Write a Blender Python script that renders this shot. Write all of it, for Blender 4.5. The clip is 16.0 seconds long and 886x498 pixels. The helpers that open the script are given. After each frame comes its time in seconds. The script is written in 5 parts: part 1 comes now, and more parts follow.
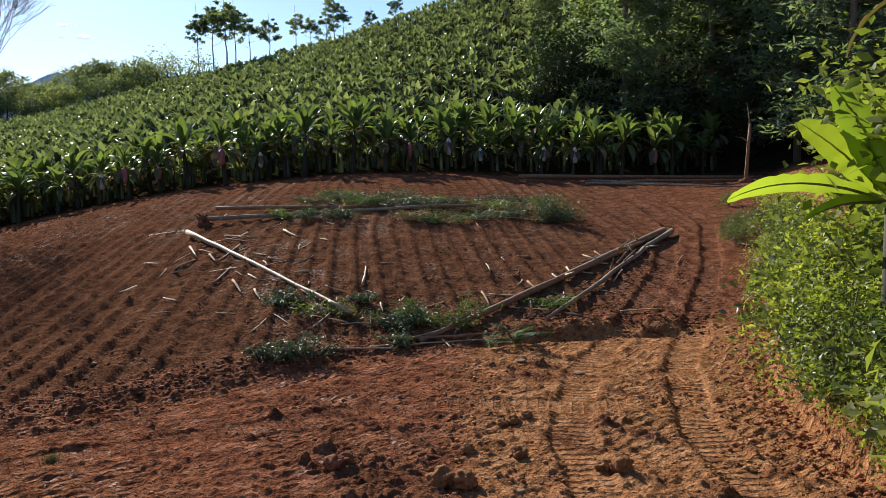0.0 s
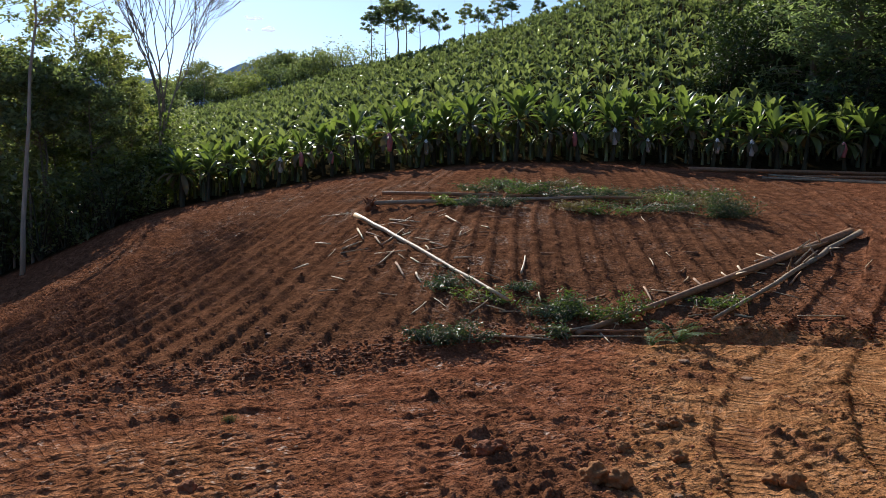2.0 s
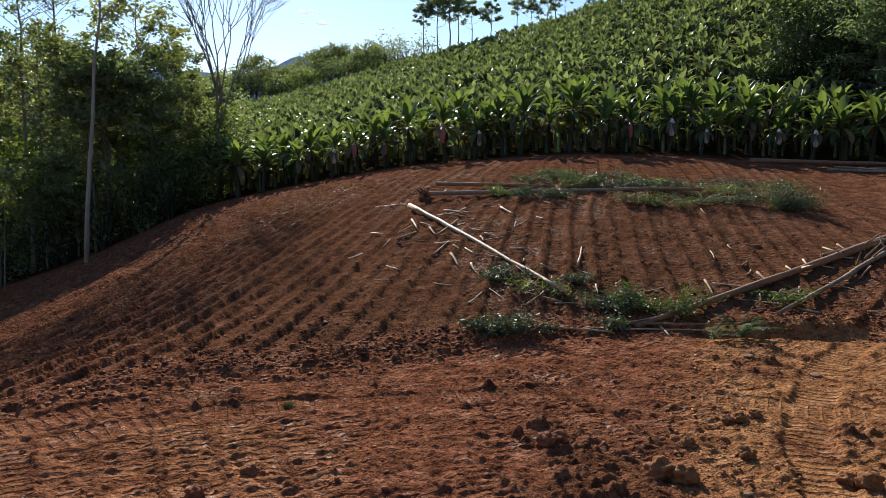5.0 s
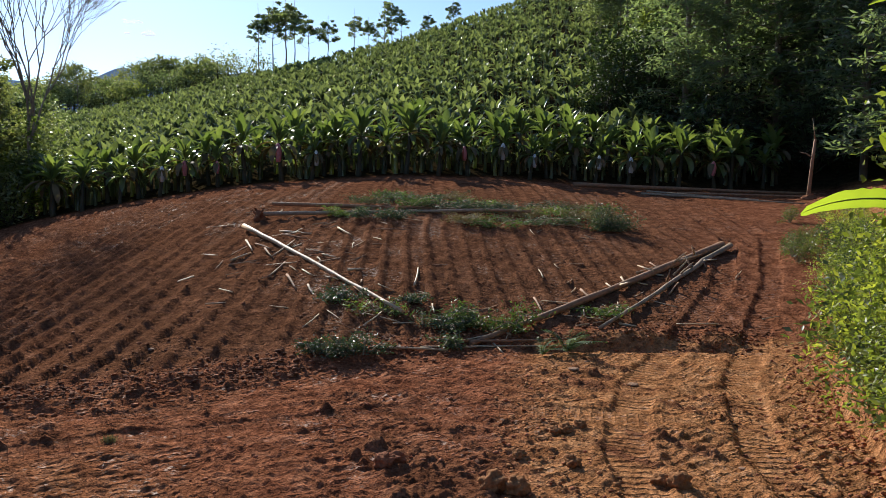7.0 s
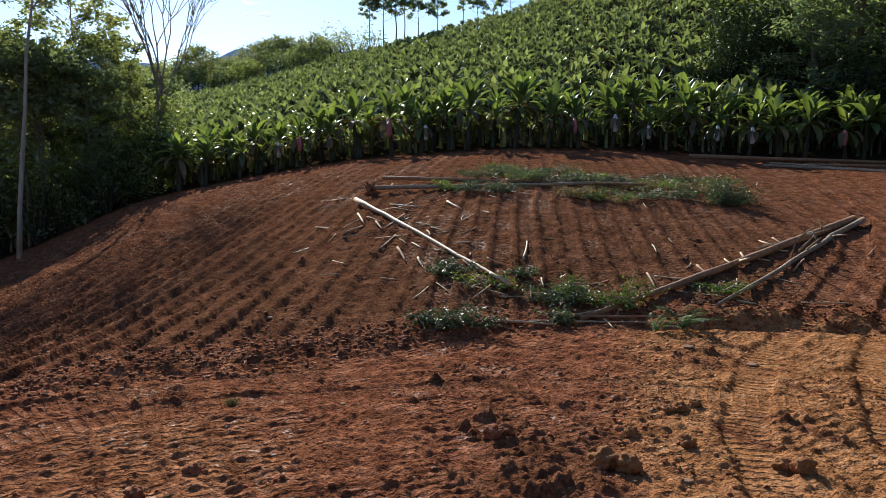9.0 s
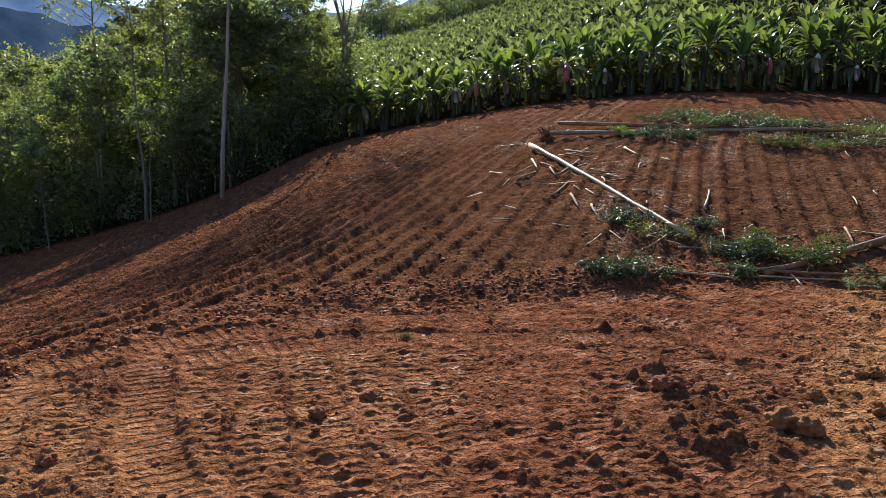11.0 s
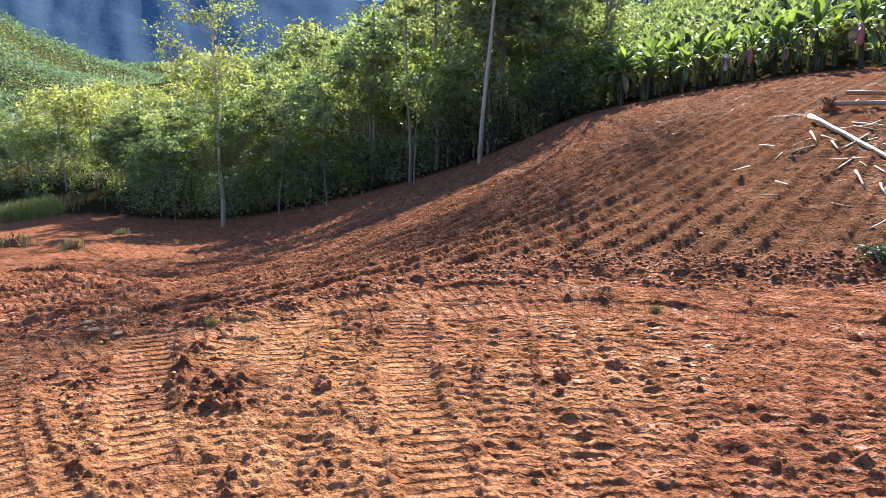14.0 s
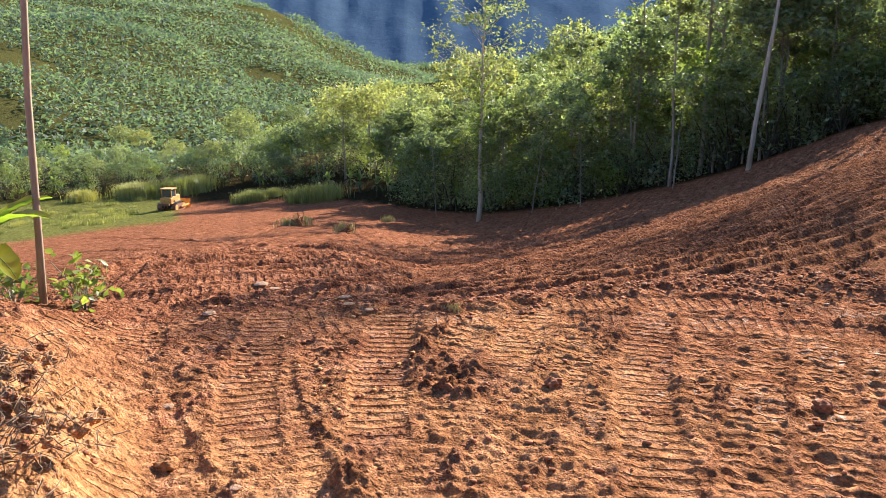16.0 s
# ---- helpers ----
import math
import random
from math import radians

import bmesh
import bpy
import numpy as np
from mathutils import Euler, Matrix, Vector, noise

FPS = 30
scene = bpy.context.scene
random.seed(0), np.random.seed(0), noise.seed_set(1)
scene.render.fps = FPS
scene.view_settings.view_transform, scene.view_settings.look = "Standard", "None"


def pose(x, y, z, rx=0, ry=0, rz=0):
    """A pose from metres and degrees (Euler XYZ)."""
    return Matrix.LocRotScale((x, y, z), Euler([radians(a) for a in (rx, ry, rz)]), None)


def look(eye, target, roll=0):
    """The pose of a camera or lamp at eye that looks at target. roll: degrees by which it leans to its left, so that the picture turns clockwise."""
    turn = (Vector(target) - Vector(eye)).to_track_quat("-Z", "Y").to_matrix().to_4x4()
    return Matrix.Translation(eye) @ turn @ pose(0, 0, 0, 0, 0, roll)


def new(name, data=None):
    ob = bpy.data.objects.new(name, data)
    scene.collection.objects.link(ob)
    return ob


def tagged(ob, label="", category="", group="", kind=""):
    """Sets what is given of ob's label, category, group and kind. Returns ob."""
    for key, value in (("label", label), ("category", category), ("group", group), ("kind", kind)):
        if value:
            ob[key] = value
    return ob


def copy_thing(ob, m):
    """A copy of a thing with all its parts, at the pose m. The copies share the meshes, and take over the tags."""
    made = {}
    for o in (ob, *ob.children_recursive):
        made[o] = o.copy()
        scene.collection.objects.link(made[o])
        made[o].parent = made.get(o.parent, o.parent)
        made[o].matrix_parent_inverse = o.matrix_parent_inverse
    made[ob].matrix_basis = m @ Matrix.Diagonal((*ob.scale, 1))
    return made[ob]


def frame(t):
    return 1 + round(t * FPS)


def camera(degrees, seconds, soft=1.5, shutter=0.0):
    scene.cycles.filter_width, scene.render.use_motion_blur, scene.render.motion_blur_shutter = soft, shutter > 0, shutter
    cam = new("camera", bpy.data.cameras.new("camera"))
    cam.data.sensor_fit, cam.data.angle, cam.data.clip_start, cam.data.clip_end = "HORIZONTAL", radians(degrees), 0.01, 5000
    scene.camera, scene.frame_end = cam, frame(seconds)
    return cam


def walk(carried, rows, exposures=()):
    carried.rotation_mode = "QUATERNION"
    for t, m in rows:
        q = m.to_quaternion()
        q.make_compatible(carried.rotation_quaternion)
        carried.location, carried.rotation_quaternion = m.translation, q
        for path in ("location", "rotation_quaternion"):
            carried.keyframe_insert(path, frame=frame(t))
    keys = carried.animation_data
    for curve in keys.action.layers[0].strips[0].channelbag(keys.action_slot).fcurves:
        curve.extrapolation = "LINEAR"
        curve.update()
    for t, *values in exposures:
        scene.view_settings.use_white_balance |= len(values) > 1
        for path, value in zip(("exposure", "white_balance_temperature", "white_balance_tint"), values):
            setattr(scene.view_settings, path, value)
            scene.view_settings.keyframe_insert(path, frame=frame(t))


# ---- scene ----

# ============ camera and walk ============
cam = camera(60.1, 16.0, soft=0.8)
# seconds, eye x y z, heading, tilt, lean (degrees)
PATH = [
    (0, 0.143, -0.073, 3.055, 3.54, -5.42, -1.69),
    (0.5, 0.139, -0.079, 3.057, 0.09, -5.58, -1.63),
    (1, 0.13, -0.061, 3.048, -3.22, -5.83, -1.31),
    (1.5, 0.116, -0.028, 3.038, -6.04, -6, -0.81),
    (2, 0.105, -0.041, 3.042, -8.34, -6, -0.38),
    (2.5, 0.09, -0.017, 3.037, -9.72, -6.03, -0.42),
    (3, 0.066, -0.021, 3.044, -10.64, -6.46, -0.64),
    (3.2, 0.056, -0.04, 3.056, -11.12, -6.6, -0.77),
    (4.25, 0.014, -0.007, 3.02, -13.482, -6.919, -0.722),
    (5.3, -0.028, 0.026, 2.983, -10.22, -6.24, -0.15),
    (5.5, -0.02, -0.011, 2.995, -8.45, -6.02, -0.07),
    (6, -0, -0.017, 3.016, -4.12, -5.48, 0.2),
    (6.5, 0.001, -0.008, 3.011, -1.33, -5.1, 0.45),
    (7, -0, 0, 3, 0, -5, 0.5),
    (7.5, 0.001, 0.002, 3, 0.29, -5.24, 0.37),
    (8, -0.002, -0.002, 3, -1.1, -5.68, 0.27),
    (8.5, -0.006, 0.001, 2.998, -4.15, -6.3, 0.05),
    (9, -0.022, 0.049, 2.974, -8.1, -6.95, -0.03),
    (9.5, -0.022, 0.032, 2.978, -12.14, -7.62, 0.01),
    (10, -0.027, 0.055, 2.963, -16.19, -8.37, -0.11),
    (10.2, -0.042, 0.063, 2.959, -17.64, -8.82, -0.06),
    (11.25, 0.03, 0, 2.939, -21.893, -11.521, -0.5),
    (12.3, 0.102, -0.063, 2.918, -25.53, -13.09, -1),
    (12.5, 0.095, -0.053, 2.92, -26.53, -13.05, -1.11),
    (13, 0.083, -0.075, 2.924, -30.21, -12.78, -1.15),
    (13.5, 0.047, -0.098, 2.922, -34.98, -12.76, -0.76),
    (14, -0.003, -0.083, 2.898, -39.95, -12.95, -0.52),
    (14.5, -0.066, -0.071, 2.867, -44.9, -13.14, -0.65),
    (15, -0.127, -0.062, 2.851, -50.5, -13.14, -0.8),
    (15.5, -0.104, 0.005, 2.843, -55.2, -12.88, -0.59),
    (16, -0.04, 0.069, 2.822, -59.05, -12.77, -0.23),
]


def aim(x, y, z, heading, tilt, lean):
    h, p = radians(heading), radians(tilt)
    way = Vector((math.sin(h) * math.cos(p), math.cos(h) * math.cos(p), math.sin(p)))
    eye = Vector((x, y, z))
    return look(eye, eye + way * 10, lean)


walk(cam, [(t, aim(*row)) for t, *row in PATH],
     [(0.0, 0.4, 6200, 10), (3.2, 0.27, 6200, 10), (7.0, 0.4, 6200, 10), (9.5, 0.46, 6200, 10), (10.2, 0.52, 6200, 10), (12.3, 1.25, 6000, 10), (12.7, 1.5, 5900, 10),
      (13.2, 1.9, 5900, 10), (14.5, 1.88, 6100, 10), (16.0, 1.75, 6350, 10)])

# ============ light ============
SUN_HEADING, SUN_HEIGHT = -25.0, 27.0
world = bpy.data.worlds.new("sky")
scene.world = world
world.use_nodes = True
sky_nodes = world.node_tree.nodes
sky_tex = sky_nodes.new("ShaderNodeTexSky")
sky_tex.sky_type = "NISHITA"
sky_tex.sun_disc = False
sky_tex.sun_elevation = radians(SUN_HEIGHT)
sky_tex.sun_rotation = radians(SUN_HEADING)
sky_tex.dust_density, sky_tex.ozone_density, sky_tex.air_density = 0.15, 3.0, 0.8
sky_nodes["Background"].inputs["Strength"].default_value = 0.12
world.node_tree.links.new(sky_tex.outputs[0], sky_nodes["Background"].inputs["Color"])
sun = new("sun", bpy.data.lights.new("sun", "SUN"))
sun.data.energy, sun.data.angle, sun.data.color = 5.0, radians(0.55), (1.0, 0.93, 0.80)
_h, _e = radians(SUN_HEADING), radians(SUN_HEIGHT)
sun.matrix_world = look((0, 0, 60), Vector((0, 0, 60)) - Vector((math.sin(_h) * math.cos(_e), math.cos(_h) * math.cos(_e), math.sin(_e))))


# ============ materials ============
def material(name):
    m = bpy.data.materials.new(name)
    m.use_nodes = True
    nodes, links = m.node_tree.nodes, m.node_tree.links
    return m, nodes, links, nodes["Principled BSDF"]


def ramp(nodes, links, fac, stops):
    r = nodes.new("ShaderNodeValToRGB")
    while len(r.color_ramp.elements) < len(stops):
        r.color_ramp.elements.new(0.5)
    for e, (p, c) in zip(r.color_ramp.elements, stops):
        e.position, e.color = p, (*c, 1)
    links.new(fac, r.inputs[0])
    return r.outputs[0]


def noise_tex(nodes, links, scale, detail=4.0, rough=0.6, coord=None, distort=0.0):
    n = nodes.new("ShaderNodeTexNoise")
    n.inputs["Scale"].default_value, n.inputs["Detail"].default_value = scale, detail
    n.inputs["Roughness"].default_value, n.inputs["Distortion"].default_value = rough, distort
    if coord is not None:
        links.new(coord, n.inputs["Vector"])
    return n.outputs[0]


def noise_color(nodes, links, scale, coord):
    n = nodes.new("ShaderNodeTexNoise")
    n.inputs["Scale"].default_value = scale
    links.new(coord, n.inputs["Vector"])
    return n.outputs["Color"]


def mixc(nodes, links, fac, a, b, how="MIX"):
    m = nodes.new("ShaderNodeMix")
    m.data_type, m.blend_type = "RGBA", how
    for sock, v in ((m.inputs[0], fac), (m.inputs[6], a), (m.inputs[7], b)):
        if isinstance(v, (int, float)):
            sock.default_value = v
        elif isinstance(v, tuple):
            sock.default_value = (*v, 1)
        else:
            links.new(v, sock)
    return m.outputs[2]


def calc(nodes, links, op, a, b=None, c=None):
    m = nodes.new("ShaderNodeMath")
    m.operation = op
    for sock, v in zip(m.inputs, (a, b, c)):
        if v is None:
            continue
        if isinstance(v, (int, float)):
            sock.default_value = v
        else:
            links.new(v, sock)
    return m.outputs[0]


def attr(nodes, name):
    a = nodes.new("ShaderNodeAttribute")
    a.attribute_name = name
    return a.outputs["Fac"]


def bump(nodes, links, height, bsdf, strength=0.6, dist=0.02):
    b = nodes.new("ShaderNodeBump")
    b.inputs["Strength"].default_value, b.inputs["Distance"].default_value = strength, dist
    links.new(height, b.inputs["Height"])
    links.new(b.outputs[0], bsdf.inputs["Normal"])


def soil_material():
    m, n, l, b = material("red clay soil")
    co = n.new("ShaderNodeTexCoord").outputs["Object"]
    big = noise_tex(n, l, 0.35, 4, 0.55, co)
    mid = noise_tex(n, l, 2.6, 6, 0.65, co)
    fine = noise_tex(n, l, 22.0, 5, 0.7, co)
    red = ramp(n, l, mid, [(0.28, (0.11, 0.044, 0.026)), (0.5, (0.25, 0.104, 0.058)), (0.74, (0.43, 0.205, 0.122))])
    ochre = ramp(n, l, mid, [(0.28, (0.24, 0.108, 0.050)), (0.5, (0.40, 0.20, 0.094)), (0.75, (0.52, 0.295, 0.155))])
    dark = ramp(n, l, mid, [(0.3, (0.085, 0.044, 0.026)), (0.52, (0.17, 0.086, 0.049)), (0.75, (0.26, 0.134, 0.078))])
    o = calc(n, l, "ADD", attr(n, "ochre"), calc(n, l, "MULTIPLY_ADD", big, 0.9, -0.45))
    o2 = n.new("ShaderNodeMapRange")
    o2.inputs[1].default_value, o2.inputs[2].default_value = 0.25, 0.75
    l.new(o, o2.inputs[0])
    # darker soil: damp clay, and some of the slope's shade as colour
    c = mixc(n, l, attr(n, "moist_shade"), red, dark)
    c = mixc(n, l, o2.outputs[0], c, ochre)
    grass = ramp(n, l, mid, [(0.3, (0.07, 0.075, 0.02)), (0.55, (0.15, 0.16, 0.05)), (0.75, (0.26, 0.25, 0.09))])
    c = mixc(n, l, attr(n, "grass"), c, grass)
    litter = ramp(n, l, mid, [(0.3, (0.018, 0.014, 0.008)), (0.7, (0.055, 0.045, 0.024))])
    c = mixc(n, l, attr(n, "litter"), c, litter)
    grit = noise_tex(n, l, 75.0, 3, 0.7, co)
    c = mixc(n, l, 0.45, c, ramp(n, l, grit, [(0.32, (0.45, 0.42, 0.4)), (0.68, (1.5, 1.45, 1.4))]), "MULTIPLY")
    c = mixc(n, l, 1.0, c, ramp(n, l, fine, [(0.3, (0.5, 0.48, 0.46)), (0.7, (1.35, 1.3, 1.25))]), "MULTIPLY")
    l.new(c, b.inputs["Base Color"])
    smear = calc(n, l, "MULTIPLY", noise_tex(n, l, 14.0, 3, 0.5, co, 0.8), calc(n, l, "MULTIPLY_ADD", noise_tex(n, l, 0.9, 3, 0.5, co), 0.9, 0.62))
    # clay smeared by the shoes is smoother than the crumbled soil
    polish = calc(n, l, "MULTIPLY", ramp(n, l, smear, [(0.62, (0.0, 0.0, 0.0)), (0.76, (1.0, 1.0, 1.0))]), attr(n, "cleat"))
    l.new(calc(n, l, "MULTIPLY_ADD", polish, -0.4, 1.0), b.inputs["Roughness"])
    l.new(calc(n, l, "MULTIPLY_ADD", polish, 0.16, 0.0), b.inputs["Specular IOR Level"])
    warp = mixc(n, l, 0.02, co, noise_color(n, l, 9.0, co), "ADD")
    crumb_h = None
    for scale, share in ((7.0, 0.8), (15.0, 0.65), (34.0, 0.4)):
        cell = n.new("ShaderNodeTexVoronoi")
        cell.inputs["Scale"].default_value = scale
        l.new(warp, cell.inputs["Vector"])
        sep = n.new("ShaderNodeSeparateColor")
        l.new(cell.outputs["Color"], sep.inputs[0])
        size = calc(n, l, "POWER", sep.outputs[0], 1.6)
        dome = calc(n, l, "MULTIPLY", calc(n, l, "MAXIMUM", calc(n, l, "SUBTRACT", 0.62, cell.outputs["Distance"]), 0.0), calc(n, l, "MULTIPLY_ADD", size, share * 2.2, share * 0.15))
        crumb_h = dome if crumb_h is None else calc(n, l, "ADD", crumb_h, dome)
        shade = ramp(n, l, sep.outputs[1], [(0.0, (0.74, 0.72, 0.7)), (1.0, (1.22, 1.2, 1.18))])
        c = mixc(n, l, 0.55, c, shade, "MULTIPLY")
    l.new(c, b.inputs["Base Color"])
    # flat prints parted by narrow grooves
    wave = calc(n, l, "POWER", calc(n, l, "ABSOLUTE", calc(n, l, "SINE", calc(n, l, "MULTIPLY", attr(n, "along"), math.pi / 0.15))), 0.45)
    h = calc(n, l, "MULTIPLY_ADD", wave, calc(n, l, "MULTIPLY", attr(n, "cleat"), 0.8), calc(n, l, "ADD", crumb_h, calc(n, l, "MULTIPLY_ADD", mid, 0.7, calc(n, l, "MULTIPLY", fine, 0.75))))
    bump(n, l, h, b, 1.0, 0.045)
    return m


def leaf_material(name, low, high, scale=0.5, glow=0.45, rough=0.42, coat=0.5):
    m, n, l, b = material(name)
    co = n.new("ShaderNodeTexCoord").outputs["Object"]
    geo = n.new("ShaderNodeNewGeometry")
    f = calc(n, l, "MULTIPLY_ADD", geo.outputs["Random Per Island"], 0.55, calc(n, l, "MULTIPLY", noise_tex(n, l, scale, 3, 0.6, co), 0.55))
    c = ramp(n, l, f, [(0.2, low), (0.8, high)])
    own = n.new("ShaderNodeObjectInfo").outputs["Random"]
    c = mixc(n, l, 1.0, c, ramp(n, l, own, [(0.0, (0.62, 0.68, 0.66)), (0.55, (0.95, 0.97, 0.95)), (1.0, (1.4, 1.3, 1.15))]), "MULTIPLY")
    l.new(c, b.inputs["Base Color"])
    b.inputs["Roughness"].default_value = rough
    b.inputs["Specular IOR Level"].default_value = coat
    tr = n.new("ShaderNodeBsdfTranslucent")
    l.new(mixc(n, l, 1.0, c, (1.4, 1.5, 0.65), "MULTIPLY"), tr.inputs["Color"])
    mx = n.new("ShaderNodeMixShader")
    mx.inputs[0].default_value = glow
    l.new(b.outputs[0], mx.inputs[1])
    l.new(tr.outputs[0], mx.inputs[2])
    l.new(mx.outputs[0], n["Material Output"].inputs["Surface"])
    return m


def bark_material(name, low, high, scale=3.0, stretch=0.15, rough=0.85):
    m, n, l, b = material(name)
    mp = n.new("ShaderNodeMapping")
    mp.inputs["Scale"].default_value = (1, 1, stretch)
    l.new(n.new("ShaderNodeTexCoord").outputs["Object"], mp.inputs[0])
    a = noise_tex(n, l, scale * 4, 5, 0.65, mp.outputs[0])
    c = noise_tex(n, l, scale * 0.5, 3, 0.6, mp.outputs[0])
    f = calc(n, l, "MULTIPLY_ADD", a, 0.6, calc(n, l, "MULTIPLY", c, 0.4))
    l.new(ramp(n, l, f, [(0.3, low), (0.7, high)]), b.inputs["Base Color"])
    b.inputs["Roughness"].default_value = rough
    bump(n, l, a, b, 0.5, 0.02)
    return m


SOIL = soil_material()
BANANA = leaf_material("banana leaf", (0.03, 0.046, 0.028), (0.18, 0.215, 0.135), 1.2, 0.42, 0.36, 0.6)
# brighter, yellower copies of the banana leaf, with backlight put into the colour
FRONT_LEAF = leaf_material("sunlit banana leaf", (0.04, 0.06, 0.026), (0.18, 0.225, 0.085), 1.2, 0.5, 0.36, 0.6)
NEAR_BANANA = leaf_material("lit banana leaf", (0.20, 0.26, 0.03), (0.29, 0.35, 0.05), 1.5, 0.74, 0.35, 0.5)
BANANA_STEM = bark_material("banana stem", (0.025, 0.022, 0.012), (0.075, 0.065, 0.032), 2.0)
DEAD_LEAF = leaf_material("dead banana leaf", (0.07, 0.05, 0.025), (0.18, 0.13, 0.07), 1.5, 0.2, 0.6, 0.3)
FOREST = leaf_material("forest leaf", (0.085, 0.11, 0.07), (0.265, 0.295, 0.18), 0.35, 0.52, 0.5, 0.4)
OLIVE = leaf_material("olive forest leaf", (0.11, 0.12, 0.06), (0.29, 0.295, 0.15), 0.4, 0.52, 0.5, 0.4)
LIGHT_LEAF = leaf_material("light leaf", (0.10, 0.13, 0.035), (0.23, 0.26, 0.08), 0.8, 0.5, 0.45, 0.4)
# the deep shade below the pines is put into this vine leaf's colour
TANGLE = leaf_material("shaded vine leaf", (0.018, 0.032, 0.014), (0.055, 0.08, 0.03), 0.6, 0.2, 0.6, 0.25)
PINE = leaf_material("pine needle", (0.12, 0.16, 0.11), (0.27, 0.32, 0.22), 0.4, 0.55, 0.6, 0.3)
BARK = bark_material("tree bark", (0.11, 0.085, 0.06), (0.34, 0.29, 0.22))
PALE_BARK = bark_material("pale bark", (0.26, 0.20, 0.14), (0.55, 0.46, 0.35))
PALE_LOG = bark_material("peeled log", (0.36, 0.22, 0.11), (0.70, 0.51, 0.31), 2.6, 1.0, 0.6)
RED_LOG = bark_material("bark log", (0.16, 0.075, 0.035), (0.42, 0.22, 0.11), 2.0, 1.0, 0.75)
GREY_LOG = bark_material("grey log", (0.15, 0.10, 0.06), (0.46, 0.34, 0.22), 2.0, 1.0, 0.8)


# ============ terrain ============
def hash2(i, j, seed):
    v = (i.astype(np.int64) * 374761393 + j.astype(np.int64) * 668265263 + seed * 974634777) & 0x7FFFFFFF
    v = ((v ^ (v >> 13)) * 1274126177) & 0x7FFFFFFF
    return ((v ^ (v >> 16)) & 0xFFFF) / 65535.0


def vnoise(x, y, seed=0):
    i, j = np.floor(x), np.floor(y)
    u, v = x - i, y - j
    u, v = u * u * (3 - 2 * u), v * v * (3 - 2 * v)
    a, b, c, d = hash2(i, j, seed), hash2(i + 1, j, seed), hash2(i, j + 1, seed), hash2(i + 1, j + 1, seed)
    return (a + (b - a) * u) * (1 - v) + (c + (d - c) * u) * v - 0.5


def fbm(x, y, seed=0, octaves=4):
    s, amp = 0, 1.0
    for k in range(octaves):
        s, amp, x, y = s + amp * vnoise(x, y, seed + k), amp * 0.5, x * 2.03, y * 2.03
    return s


def smooth(a, b, x):
    t = np.clip((x - a) / (b - a), 0, 1)
    return t * t * (3 - 2 * t)


# heading: foot of the slope, edge of the cleared land, its height, height at 180 m, at 500 m
LAND = [(-180, 10, 40, 6, 40, 90), (-130, 10, 50, 2, 20, 80), (-110, 10, 95, -11, -6, 75), (-90, 9.4, 105, -14.2, -13, 62), (-78, 9.3, 108, -13.9, -14, 56), (-72, 9.3, 100, -12.9, -12, 43),
        (-66, 9.2, 90, -11.4, -9, 16), (-62, 9.2, 80, -11.0, -7, 5), (-56, 9.3, 66, -9.2, -3, 5), (-48, 9.9, 54, -5.9, 4, 20), (-38, 10.9, 46, -2.5, 10, 40),
        (-30, 11.3, 44, 0.55, 13, 30), (-23, 11.4, 42, 1.7, 16, 30), (-15, 11.8, 40, 2.7, 24, 40), (-4, 12.8, 38, 3.25, 33, 50),
        (5, 14.2, 40, 3.15, 42, 70), (13, 15, 42, 2.7, 52, 90), (25, 15.8, 45, 2.4, 55, 110), (40, 14, 45, 4, 55, 110), (90, 10, 40, 7, 50, 100), (180, 10, 40, 6, 40, 90)]
_az = np.arange(-180, 180.01, 0.5)
_kernel = np.exp(-0.5 * (np.arange(-8, 9) / 4.0) ** 2)
_kernel /= _kernel.sum()
LAND_TABLE = [np.convolve(np.pad(np.interp(_az, [r[0] for r in LAND], [r[k] for r in LAND]), 8, mode="edge"), _kernel, "valid") for k in range(1, 6)]


def land_at(az):
    return [np.interp(az, _az, tab) for tab in LAND_TABLE]


def bank_line(y):
    return np.interp(y, [-5, 0, 5, 8, 10, 13, 20, 30, 45], [3.2, 3.6, 4.3, 4.75, 5.3, 6.6, 10.2, 15.5, 23])


